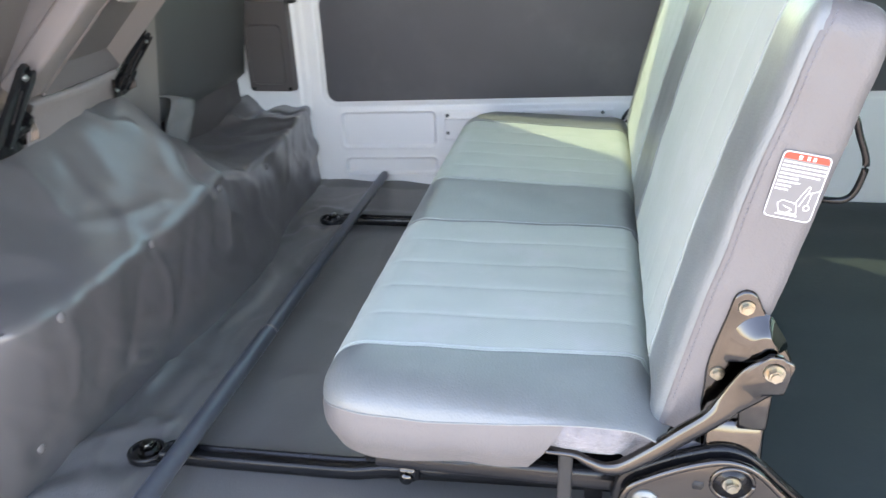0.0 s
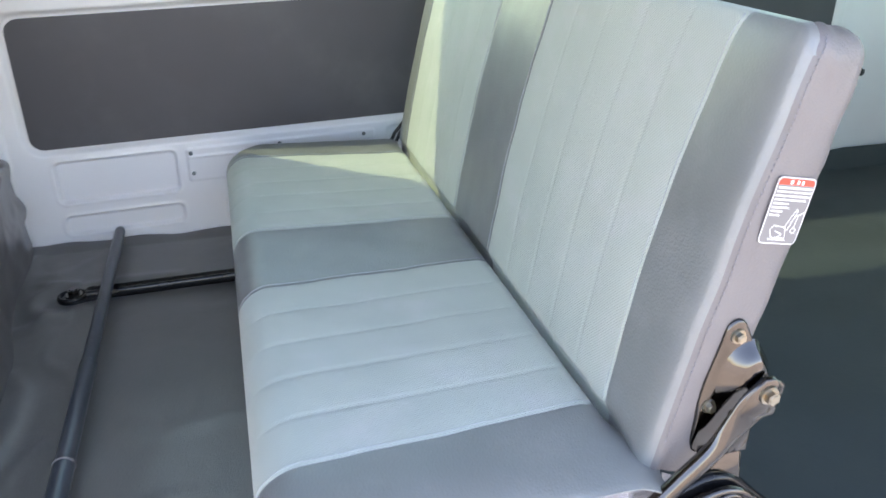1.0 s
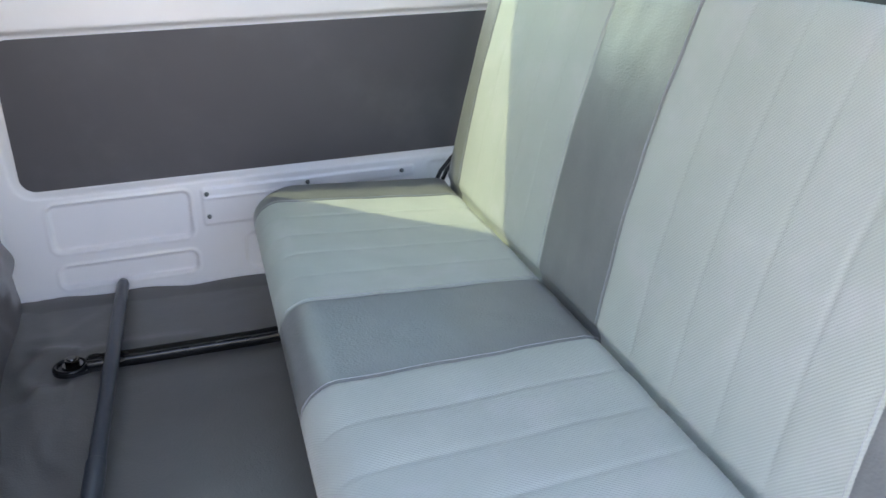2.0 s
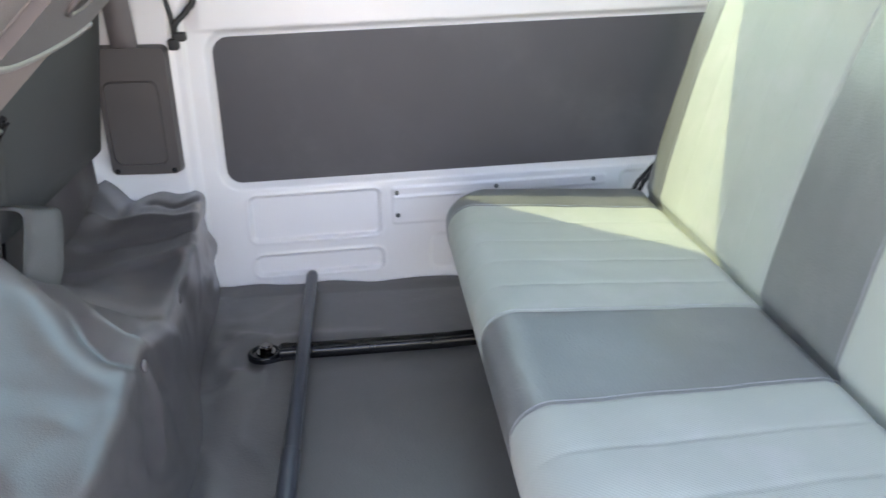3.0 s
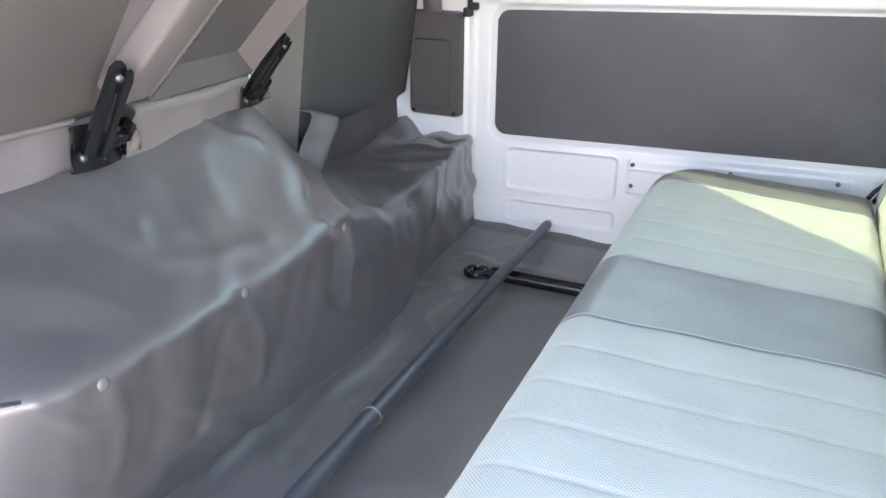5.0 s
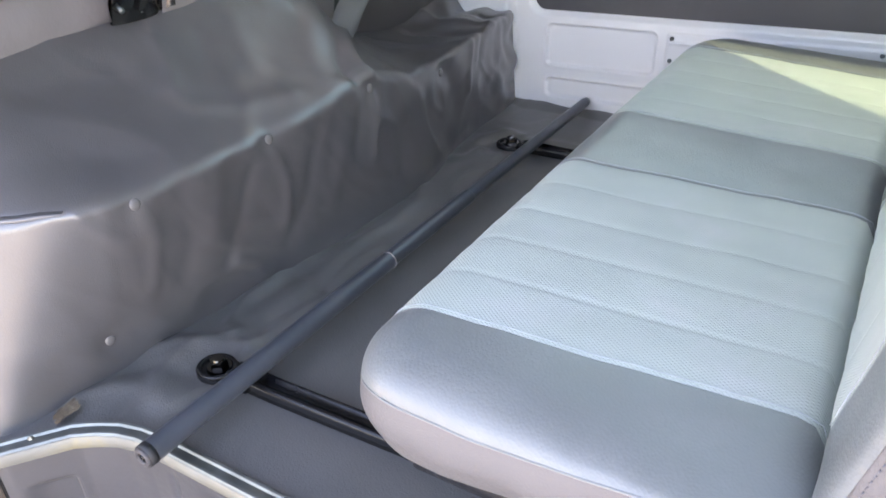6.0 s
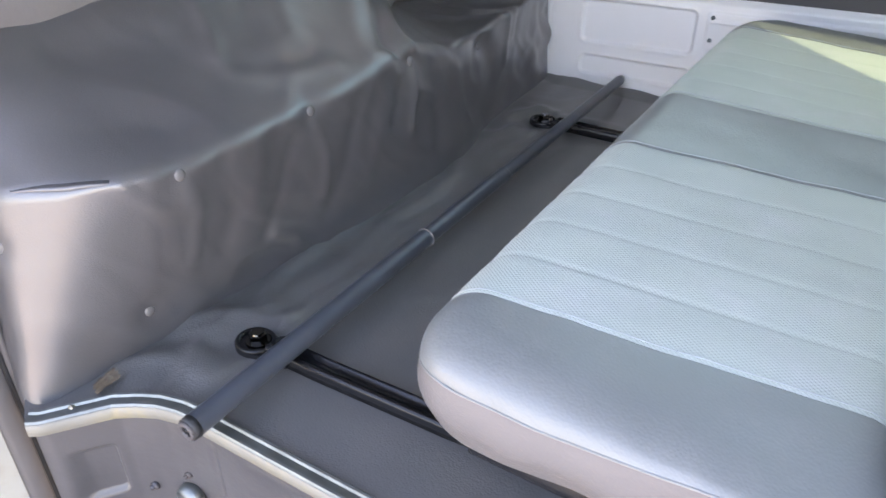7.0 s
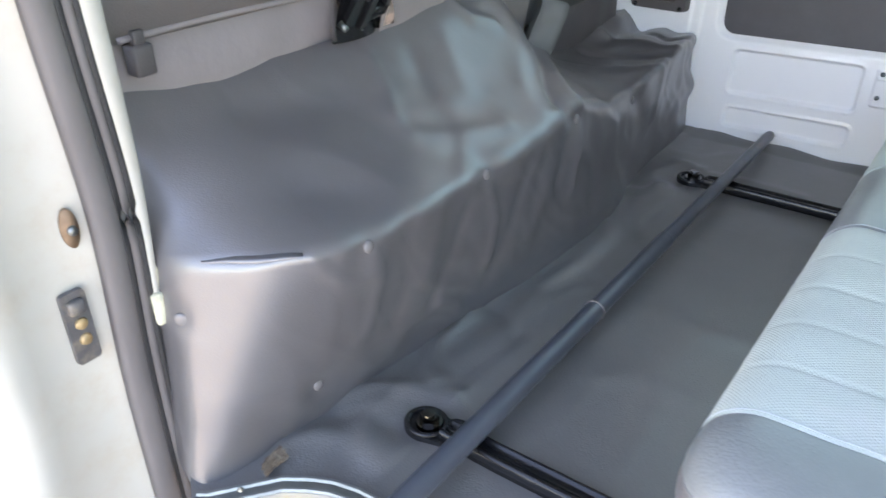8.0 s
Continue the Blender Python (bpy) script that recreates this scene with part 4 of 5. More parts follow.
def hinge(name, y, x, z, label, size=1.0, lean=0.28, reach=1.25):
    """A folding seat hinge: a slotted black arm along the tilted back, a flared foot with worn wings and a pivot drum."""
    h = thing(name, label, "seat hinge", "seat hinges", at=(x, y, z))

    def at(u, v, d):
        """u across the van, v up the tilted back, d out of it."""
        return Vector((x, y, z)) + size * (Vector((0, u, 0)) + Vector((0.60, 0, 0.80)) * v + Vector((0.80, 0, -0.60)) * d)

    def bent(u, v):
        """The arm leans to one side and reaches up past the seat's corner."""
        return u - lean * max(v, 0.0), v * (reach if v > 0 else 1.0)

    def leaf(part_name, outline, d0, d1, mat, text=""):
        bm = bmesh.new()
        outline = [bent(u, v) for u, v in outline]
        f = bm.faces.new([bm.verts.new(at(u, v, d0)) for u, v in outline])
        ext = bmesh.ops.extrude_face_region(bm, geom=[f])
        bmesh.ops.translate(bm, vec=at(0, 0, d1) - at(0, 0, d0), verts=[q for q in ext["geom"] if isinstance(q, bmesh.types.BMVert)])
        return part(part_name, bm, mat, h, text, smooth=False)

    leaf("arm", [(-0.034, -0.010), (-0.014, -0.014), (0.004, 0.030), (0.014, 0.085), (0.016, 0.112), (0.010, 0.124), (0.000, 0.126), (-0.009, 0.118), (-0.014, 0.090), (-0.026, 0.040)], 0.020, 0.028, BLACK)
    leaf("arm", [(-0.004, -0.012), (0.008, -0.010), (0.013, 0.060), (0.022, 0.104), (0.018, 0.118), (0.010, 0.116), (0.004, 0.070)], 0.029, 0.034, BLACK)
    leaf("slot", [(-0.006, 0.030), (-0.001, 0.028), (0.005, 0.084), (0.001, 0.088)], 0.0281, 0.0287, RUBBER)
    # upright flared foot, its two wings bent outwards
    rows, left, right = [], [], []
    for k in range(9):
        v = size * (-0.044 + 0.064 * k / 8)
        wide = size * (0.034 + 0.010 * (1 - k / 8) ** 2)
        rows.append([Vector((x + size * (0.016 - 0.010 * abs(u) ** 2), y + u * wide, z + v)) for u in np.linspace(-1, 1, 9)])
        for side, fin in ((-1, left), (1, right)):
            fin.append([Vector((x + size * (0.006 + 0.022 * q * q), y + side * (wide + size * 0.022 * q * (0.5 + 0.5 * math.sin(math.pi * (k + 1) / 10))), z + v * (1 - 0.25 * q))) for q in (0, 0.3, 0.6, 0.85, 1)])
    part("foot", grid(rows), BLACK, h)
    part("wing", grid(left), BLACK_STEEL, h, "worn bronze-black wing of the foot")
    part("wing", grid(right), BLACK_STEEL if size == 1.0 else BLACK, h, "worn wing of the foot")
    bm = bmesh.new()
    cyl(bm, at(0.008, -0.004, 0.018), at(0.042, 0.004, 0.018), 0.012 * size, n=20)
    part("drum", bm, BLACK, h)
    leaf("bracket", [(0.042, -0.020), (0.052, -0.016), (0.054, 0.022), (0.046, 0.028)], 0.012, 0.026, BLACK)
    # added black sheet that stands in for the dark gap behind the smaller hinge
    if size < 1:
        leaf("dark_gap_filler", [(-0.030, -0.030), (0.030, -0.030), (0.040, 0.060), (0.028, 0.118), (-0.004, 0.110)], 0.000, 0.005, BLACK)
    for name_, u, v, r in (("rivet", 0.002, 0.108, 0.0065), ("screw", -0.034, -0.006, 0.0060), ("screw", 0.004, -0.020, 0.0050)):
        bm = bmesh.new()
        cyl(bm, at(*bent(u, v), 0.020), at(*bent(u, v), 0.033), r * size, r * 0.7 * size, 14)
        part(name_, bm, GALV, h)
    return h


hinge("folding_hinge", 0.420, -0.300, 0.456, "black folding hinge between passenger and centre seats")
hinge("folding_hinge", 0.722, -0.272, 0.462, "black folding hinge between centre and driver seats", 0.62, -0.06, 1.6)

# ---- belt retractor cover on the far wall ----
belt_box = thing("belt_retractor_cover", "dark brown-grey plastic seat belt retractor cover", "belt cover", at=(-0.23, WALL_Y - 0.01, 0.28))
bm = plate([(x, WALL_Y - 0.008, z) for x, z in rounded(-0.302, -0.166, 0.276, 0.524, 0.012)], -0.026)
for v in bm.verts:
    if v.co.y < WALL_Y - 0.02:
        v.co.x = -0.234 + (v.co.x + 0.234) * 0.95
        v.co.z = 0.400 + (v.co.z - 0.400) * 0.97
part("cover", bm, PLASTIC, belt_box, smooth=False)
bm = plate([(x, WALL_Y - 0.033, z) for x, z in rounded(-0.290, -0.188, 0.298, 0.462, 0.016)], -0.006)
for v in bm.verts:
    if v.co.y < WALL_Y - 0.036:
        v.co.x = -0.239 + (v.co.x + 0.239) * 0.93
        v.co.z = 0.380 + (v.co.z - 0.380) * 0.95
part("raised_panel", bm, PLASTIC, belt_box, smooth=False)
for x in (-0.288, -0.181):
    bm = bmesh.new()
    cyl(bm, (x, WALL_Y - 0.033, 0.287), (x, WALL_Y - 0.037, 0.287), 0.005, 0.004, 14)
    part("screw", bm, BLACK, belt_box)
belt = thing("seat_belt", "brown-grey seat belt webbing rising from its retractor", "seat belt", at=(-0.24, WALL_Y - 0.02, 0.52))
part("webbing", sweep([(-0.238 - 0.035 * (z - 0.5), WALL_Y - 0.028 - 0.02 * (z - 0.5), z) for z in np.linspace(0.50, 1.15, 14)], [(0.024, 0), (0.024, 0.0015), (-0.024, 0.0015), (-0.024, 0)], up=(0, -1, 0)), WEB, belt)
cable = thing("wiring", "black cable held by a clip on the pillar", "cable", at=(-0.13, WALL_Y - 0.02, 0.53))
part("cable", tube(smooth_path([(-0.150, WALL_Y - 0.02, 0.535), (-0.150, WALL_Y - 0.022, 0.57), (-0.160, WALL_Y - 0.02, 0.64), (-0.160, WALL_Y - 0.02, 0.8)], 8), 0.0045, 8), RUBBER, cable)
part("cable", tube(smooth_path([(-0.148, WALL_Y - 0.022, 0.535), (-0.144, WALL_Y - 0.024, 0.56), (-0.120, WALL_Y - 0.022, 0.585), (-0.105, WALL_Y - 0.02, 0.62), (-0.10, WALL_Y - 0.02, 0.8)], 8), 0.0055, 8), RUBBER, cable)
bm = bmesh.new()
box(bm, (-0.160, WALL_Y - 0.036, 0.515), (-0.142, WALL_Y - 0.012, 0.535), 0.003)
box(bm, (-0.150, WALL_Y - 0.032, 0.530), (-0.128, WALL_Y - 0.012, 0.546), 0.003)
part("clip", bm, RUBBER, cable)

# ---- bench seat ----
bench = thing("bench_seat", "grey folding bench seat with pale mesh panels and slate vinyl bands", "bench seat", at=(0.58, 0.63, 0.0))
CX0, CX1, CY0, CY1, CR, ER = 0.332, 0.785, 0.062, 1.248, 0.078, 0.050
SEAMS = (0.163, 0.545, 0.748, 1.142)


def c_front(y):
    e = min(y - CY0, CY1 - y)
    return CX0 + (CR - math.sqrt(max(0.0, CR * CR - (CR - e) ** 2)) if e < CR else 0.0)


def c_inside(x, y):
    """Distance inside the cushion's outline in plan."""
    hx, hy = 0.6, (CY1 - CY0) / 2
    qx, qy = abs(x - (CX0 + hx)) - hx + CR, abs(y - (CY0 + CY1) / 2) - hy + CR
    return -(math.hypot(max(qx, 0), max(qy, 0)) + min(max(qx, qy), 0) - CR)


def c_z(x, y, lines=()):
    d = c_inside(x, y)
    z = 0.268 - 0.012 * (x - 0.45) / 0.3
    z += 0.004 * math.sin(math.pi * min(1, max(0, (y - CY0) / (CY1 - CY0))))
    er = ER - 0.032 * sm(0.02, 0.09, x - CX0) * sm(CY1 - 0.13, CY1 - 0.08, y)
    if d < er:
        f = 0.92 - 0.36 * sm(-0.05, 0.06, (x - CX0) - min(y - CY0, CY1 - y))
        f *= 1 - 0.85 * sm(0.46, 0.69, x) * sm(0.9, 0.7, y)
        z -= f * (er - math.sqrt(max(0.0, er * er - (er - d) ** 2)))
    for q in lines:
        z -= 0.0015 * math.exp(-((y - q) / 0.0022) ** 2) + 0.0007 * math.exp(-((y - q) / 0.014) ** 2)
    z -= 0.014 * sm(0.700, 0.745, x)
    # the rear edge turns down into the gap before the backrest
    z -= 0.022 * sm(0.7235, 0.734, x) * sm(0.10, 0.17, y)
    z -= 0.020 * sm(0.735, 0.785, x) * sm(0.17, 0.09, y)
    z += 0.0016 * noise.noise((x * 11, y * 11, 0.5)) + 0.0012 * noise.noise((x * 26, y * 22, 3.5))
    return z


def c_skew(x, y):
    return interp(((0.16, 0.10), (0.545, 0.09), (0.748, 0.015), (1.14, -0.02)), y)[0] * (x - 0.36) * sm(CY0, CY0 + 0.07, y) * sm(CY1, CY1 - 0.07, y)


def cushion_panel(name, y0, y1, pleats, mat, skirt=True):
    rows = []
    lines = list(pleats) + [q for q in (y0, y1) if CY0 + 0.01 < q < CY1 - 0.01]
    n = max(8, int((y1 - y0) / 0.0035))
    for i in range(n + 1):
        y = y0 + (y1 - y0) * i / n
        xf = c_front(y)
        row = []
        ze = c_z(xf, y, lines)
        if skirt:
            for k in range(8):
                q = k / 8
                groove = sum(0.003 * math.exp(-((y - p) / 0.004) ** 2) for p in lines)
                row.append((xf + 0.030 * (1 - q) ** 2 + groove, y, 0.135 + (ze - 0.135) * q))
        for k in range(56):
            q = (k / 55) ** 1.7
            x = xf + (0.742 + (CX1 - 0.742) * sm(0.075, 0.12, y) - xf) * q
            row.append((x, y + c_skew(x, y), c_z(x, y, lines)))
        rows.append(row)
    return part(name, grid(rows), mat, bench)


def split(a, b, n):
    return [a + (b - a) * k / n for k in range(1, n)]


cushion_panel("vinyl_band", CY0, SEAMS[0], (), VINYL, False)["label"] = "slate grained vinyl end band"
cushion_panel("mesh_panel", SEAMS[0], SEAMS[1], split(SEAMS[0], SEAMS[1], 5), MESH)["label"] = "pale mesh fabric panel with sewn pleats"
cushion_panel("vinyl_band", SEAMS[1], SEAMS[2], (), VINYL)
cushion_panel("mesh_panel", SEAMS[2], SEAMS[3], split(SEAMS[2], SEAMS[3], 5), MESH)
cushion_panel("vinyl_band", SEAMS[3], CY1, (), VINYL)
part("end_vinyl", grid([[(x, CY1 - 0.0005, 0.14 + (c_z(x, CY1 - 0.0005) - 0.14) * k / 4) for k in range(5)] for x in np.linspace(CX0 + CR, CX1, 24)]), SIDE_VINYL, bench)


def pipe_z(x, y):
    return c_z(c_front(y) if x < CX0 + CR else x, max(y, CY0)) - 0.001


def outline_path(z_of, y_end, inset=0.0, n=14):
    """Round the cushion's near end: from the front at y_end, round the corner, back along the side."""
    pts = [(CX0 + inset, y, z_of) for y in np.linspace(y_end, CY0 + CR, 4)]
    for k in range(1, n):
        a = math.pi / 2 * k / n
        pts.append((CX0 + CR - (CR - inset) * math.cos(a), CY0 + CR - (CR - inset) * math.sin(a), z_of))
    pts += [(x, CY0 + inset, z_of) for x in np.linspace(CX0 + CR, 0.742, 30)]
    return pts


def flap_foot(x):
    return 0.168 + 0.008 * sm(0.40, 0.56, x)


# vinyl flap: falls from the piping, ends on a slanted cut before the felt
rows = []
for k in range(9):
    q = k / 8
    end = 0.632 - 0.040 * q
    inset = -0.0004 - 0.003 * math.sin(math.pi * min(1, q * 1.2)) + 0.012 * q ** 3
    row = []
    for x, y, _ in outline_path(0, 0.163, inset):
        if x > CX0 + CR:
            x = CX0 + CR + (x - CX0 - CR) * (end - CX0 - CR) / (0.742 - CX0 - CR)
        zt = pipe_z(x, y)
        row.append((x, y + q * (0.0025 * noise.noise((x * 24, q * 2, 0)) - 0.0015 * math.sin(x * 60)), zt + (flap_foot(x) - zt) * q))
    rows.append(row)
part("side_vinyl", grid(rows), SIDE_VINYL, bench, "pale grained vinyl side flap")
rows = []
for k in range(9):
    q = k / 8
    row = []
    for i in range(40):
        x = 0.585 + (0.782 - 0.585) * i / 39
        zt = pipe_z(x, CY0) + 0.0006
        zb = 0.208 - 0.030 * sm(0.69, 0.71, x)
        puff = 0.004 * math.sin(math.pi * q) + 0.002 * noise.noise((x * 40, q * 3, 1))
        row.append((x, CY0 + 0.0008 + 0.003 * (1 - sm(0.60, 0.64, x)) - puff * sm(0.61, 0.64, x) + 0.010 * q ** 3 + 0.034 * max(q ** 0.4 * sm(0.685, 0.715, x), sm(0.735, 0.752, x)), zt + (zb - zt) * q))
    rows.append(row)
part("felt_side", grid(rows), FELT, bench, "exposed grey felt padding")
part("piping", tube([(x, y, pipe_z(x, y) + 0.0004) for x, y, _ in outline_path(0, 0.163, 0.0)], 0.0012, 8), VINYL, bench)
for q in SEAMS:
    pts = []
    for k in range(60):
        x = c_front(q) + (CX1 - 0.04 - c_front(q)) * (k / 59) ** 1.6
        pts.append((x, q + c_skew(x, q) + 0.004, c_z(x, q + 0.004, (q,)) + 0.0006))
    part("stitching", tube(pts, 0.0005, 6), THREAD, bench)

# backrest
BA = radians(12.7)
B0 = Vector((0.725, 0, 0.255))
B_UP = Vector((math.sin(BA), 0, math.cos(BA)))
B_OUT = Vector((-math.cos(BA), 0, math.sin(BA)))
BY0, BY1, BH0, BH1, BR, BC = 0.094, 1.245, -0.03, 0.448, 0.032, 0.024
B_SEAMS = (0.186, 0.592, 0.778, 1.160)


def bk(y, h, d=0.0):
    return B0 + Vector((0, y, 0)) + B_UP * h + B_OUT * d


def b_skew(y, h):
    """Seams of the back swing a little to the far side at mid height."""
    return 0.014 * math.sin(math.pi * min(1, max(0, h / 0.45))) * sm(BY0, BY0 + 0.07, y) * sm(BY1, BY1 - 0.07, y)


def b_depth(y, h, lines=()):
    hy, hh = (BY1 - BY0) / 2, (BH1 - BH0) / 2
    qy, qh = abs(y - (BY0 + BY1) / 2) - hy + BC, abs(h - (BH0 + BH1) / 2) - hh + BC
    e = -(math.hypot(max(qy, 0), max(qh, 0)) + min(max(qy, qh), 0) - BC)
    d = 0.004 * math.sin(math.pi * (h - BH0) / (BH1 - BH0))
    if e < BR:
        d -= 0.36 * (BR - math.sqrt(max(0, BR * BR - (BR - e) ** 2)))
    # the lower edge is drawn back behind the cushion
    d -= 0.010 * sm(0.010, -0.008, h) * sm(0.10, 0.17, y)
    for q in lines:
        d -= 0.0012 * math.exp(-((y - q) / 0.0022) ** 2) + 0.0005 * math.exp(-((y - q) / 0.014) ** 2)
    return d + 0.0015 * noise.noise((y * 12, h * 12, 8)) + 0.001 * noise.noise((y * 26, h * 22, 2))


def b_row_limits(y):
    e = min(y - BY0, BY1 - y)
    c = BC - math.sqrt(max(0, BC ** 2 - (BC - e) ** 2)) if e < BC else 0
    return BH0 + c, BH1 - c


def back_panel(name, y0, y1, pleats, mat, top=True):
    lines = list(pleats) + [q for q in (y0, y1) if BY0 + 0.01 < q < BY1 - 0.01]
    rows = []
    n = max(10, int((y1 - y0) / 0.0035))
    for i in range(n + 1):
        y = y0 + (y1 - y0) * i / n
        lo, hi = b_row_limits(y)
        row = []
        for k in range(60):
            h = lo + (hi - lo) * (0.5 - 0.5 * math.cos(math.pi * k / 59))
            row.append(bk(y + b_skew(y, h), h, b_depth(y, h, lines)))
        d_end = b_depth(y, hi, lines)
        row += [bk(y, hi + 0.002, d_end - 0.006), bk(y, hi + 0.002, d_end - 0.025), bk(y, hi - 0.004, d_end - 0.044), bk(y, hi - 0.014, d_end - 0.055), bk(y, hi - 0.03, d_end - 0.057)]
        rows.append(row)
    return part(name, grid(rows), mat, bench)


back_panel("back_vinyl_band", BY0, B_SEAMS[0], (), VINYL)
back_panel("back_mesh_panel", B_SEAMS[0], B_SEAMS[1], split(B_SEAMS[0], B_SEAMS[1], 5), MESH)["label"] = "pale mesh back panel with sewn pleats"
back_panel("back_vinyl_band", B_SEAMS[1], B_SEAMS[2], (), VINYL)
back_panel("back_mesh_panel", B_SEAMS[2], B_SEAMS[3], split(B_SEAMS[2], B_SEAMS[3], 5), MESH)
back_panel("back_vinyl_band", B_SEAMS[3], BY1, (), VINYL)
for q in B_SEAMS:
    part("stitching", tube([bk(q + 0.004 + b_skew(q, h), h, b_depth(q + 0.004, h, (q,)) + 0.0005) for h in np.linspace(0.01, BH1 - 0.004, 40)], 0.0005, 6), THREAD, bench)

# side of the backrest, carried round the top corner
rows = []
stations = [(BY0, h, 0.0) for h in np.linspace(BH0 + 0.020, BH1 - BC, 40)]
stations += [(BY0 + BC - BC * math.cos(radians(a)), BH1 - BC + BC * math.sin(radians(a)), a) for a in range(8, 81, 8)]
for y, h, a in stations:
    end = b_depth(y + 0.0005, min(max(h, BH0 + BC), BH1 - 0.0005))
    back = -0.0785 + 0.018 * h + 0.012 * sm(0.16, 0.10, h) + 0.010 * (a / 80) ** 2
    row = []
    for k in range(11):
        o = 0.0015 - (0.005 if k in (0, 10) else 0.0) + 0.002 * math.sin(math.pi * k / 10) + (0.0020 + 0.003 * sm(0.10, 0.0, h) + 0.0015 * sm(0.33, 0.40, h)) * noise.noise((h * 34, k * 0.5 + h * 12, 4))
        row.append(bk(y - o * math.cos(radians(a)), h + o * math.sin(radians(a)), end + (back - end) * k / 10))
    rows.append(row)
part("back_side", grid(rows), SIDE_VINYL, bench, "pale grained vinyl side of the backrest")
rows = [[bk(y, h, -0.074 + 0.018 * h if h < 0.40 else -0.057) for h in (-0.02, 0.1, 0.2, 0.3, 0.40, BH1 - 0.012)] for y in (BY0 + 0.003, 0.4, 0.8, BY1)]
part("back_board", grid(rows), FELT, bench, "grey carpet back")
edge_line, seam_line = [], []
for y, h, a in stations:
    e = b_depth(y + 0.0005, min(max(h, BH0 + BC), BH1 - 0.0005))
    ca, sa = math.cos(radians(a)), math.sin(radians(a))
    edge_line.append(bk(y - 0.0005 * ca, h + 0.0005 * sa, e + 0.0003))
    seam_line.append(bk(y - 0.0030 * ca, h + 0.0030 * sa, e - 0.007 - 0.006 * (a / 80)))
bm = bmesh.new()
run = smooth_path(seam_line, 6)
gone, start = 0.0, run[0]
for p, q in zip(run, run[1:]):
    gone += (q - p).length
    if gone > 0.0048:
        cyl(bm, p.lerp(q, 0.5) - (q - p).normalized() * 0.0016, p.lerp(q, 0.5) + (q - p).normalized() * 0.0016, 0.0005, n=5)
        gone = 0.0
part("side_stitching", bm, DARK_THREAD, bench)

# warning sticker on the backrest side
LAB = [Vector((0.816, 0, 0.563)), Vector((0.0425, 0, -0.0075)), Vector((-0.0105, 0, -0.0645))]


def lab(u, v, lift=0.0):
    """u across, v down the sticker, 0 to 1."""
    p = LAB[0] + LAB[1] * u + LAB[2] * v
    return Vector((p.x, BY0 - 0.0052 - lift, p.z))


sticker = thing("warning_sticker", "grey warning sticker with red header and white diagram", "sticker", at=(0.83, BY0, 0.53))


def lab_quad(bm, u0, u1, v0, v1, lift):
    bm.faces.new([bm.verts.new(lab(u, v, lift)) for u, v in ((u0, v0), (u1, v0), (u1, v1), (u0, v1))])


def lab_line(bm, pts, w, lift=0.0006, closed=False):
    pts = list(pts)
    if closed:
        pts.append(pts[0])
    for (a, b), (c, d) in zip(pts, pts[1:]):
        t = Vector((c - a, (d - b) * 1.5, 0))
        if t.length < 1e-6:
            continue
        nn = Vector((-t.y, t.x, 0)).normalized() * w
        bm.faces.new([bm.verts.new(lab(x, y, lift)) for x, y in ((a + nn.x, b + nn.y / 1.5), (c + nn.x, d + nn.y / 1.5), (c - nn.x, d - nn.y / 1.5), (a - nn.x, b - nn.y / 1.5))])


rr = [(u, v / 1.5) for u, v in rounded(0, 1, 0, 1.5, 0.11)]
bm = plate([lab(u, v) for u, v in rr], 0.0006)
part("sheet", bm, STICKER, sticker, smooth=False)
bm = bmesh.new()
lab_line(bm, [(u * 0.97 + 0.015, v * 0.98 + 0.01) for u, v in rr], 0.009, closed=True)
part("border", bm, STICKER_WHITE, sticker, smooth=False)
bm = bmesh.new()
bm.faces.new([bm.verts.new(lab(u, v, 0.0005)) for u, v in ((0.04, 0.115), (0.05, 0.06), (0.11, 0.025), (0.89, 0.025), (0.95, 0.06), (0.96, 0.115))])
part("header", bm, STICKER_RED, sticker, "red header band", smooth=False)
bm = bmesh.new()
for u0, u1 in ((0.33, 0.40), (0.50, 0.56), (0.62, 0.68)):
    lab_quad(bm, u0, u1, 0.045, 0.10, 0.0008)
for i, w in enumerate((0.88, 0.90, 0.89, 0.82, 0.40, 0.46, 0.30, 0.26)):
    u = 0.07
    v = 0.145 + 0.058 * i
    k = 0
    while u < 0.07 + w:
        step = 0.022 + 0.008 * ((k * 7 + i * 3) % 3)
        lab_quad(bm, u, min(u + step, 0.07 + w), v, v + 0.028, 0.0006)
        u += step + 0.016
        k += 1
part("text_block", bm, STICKER_WHITE, sticker, smooth=False)
bm = bmesh.new()
lab_line(bm, [(0.30, 0.90), (0.22, 0.78), (0.30, 0.72), (0.60, 0.74), (0.66, 0.90), (0.30, 0.90)], 0.008)
lab_line(bm, [(0.56, 0.76), (0.72, 0.48), (0.76, 0.46), (0.78, 0.50), (0.66, 0.78)], 0.008)
lab_line(bm, [(0.74, 0.58), (0.97, 0.50)], 0.009)
lab_line(bm, [(0.83, 0.56), (0.82, 0.74)], 0.008)
lab_line(bm, [(0.82 + 0.06 * math.cos(k * math.pi / 8), 0.78 + 0.04 * math.sin(k * math.pi / 8)) for k in range(16)], 0.009, closed=True)
lab_line(bm, [(0.24, 0.93), (0.70, 0.93)], 0.012)
lab_line(bm, [(0.36, 0.80), (0.55, 0.84), (0.46, 0.90)], 0.010)
part("diagram", bm, STICKER_WHITE, sticker, smooth=False)

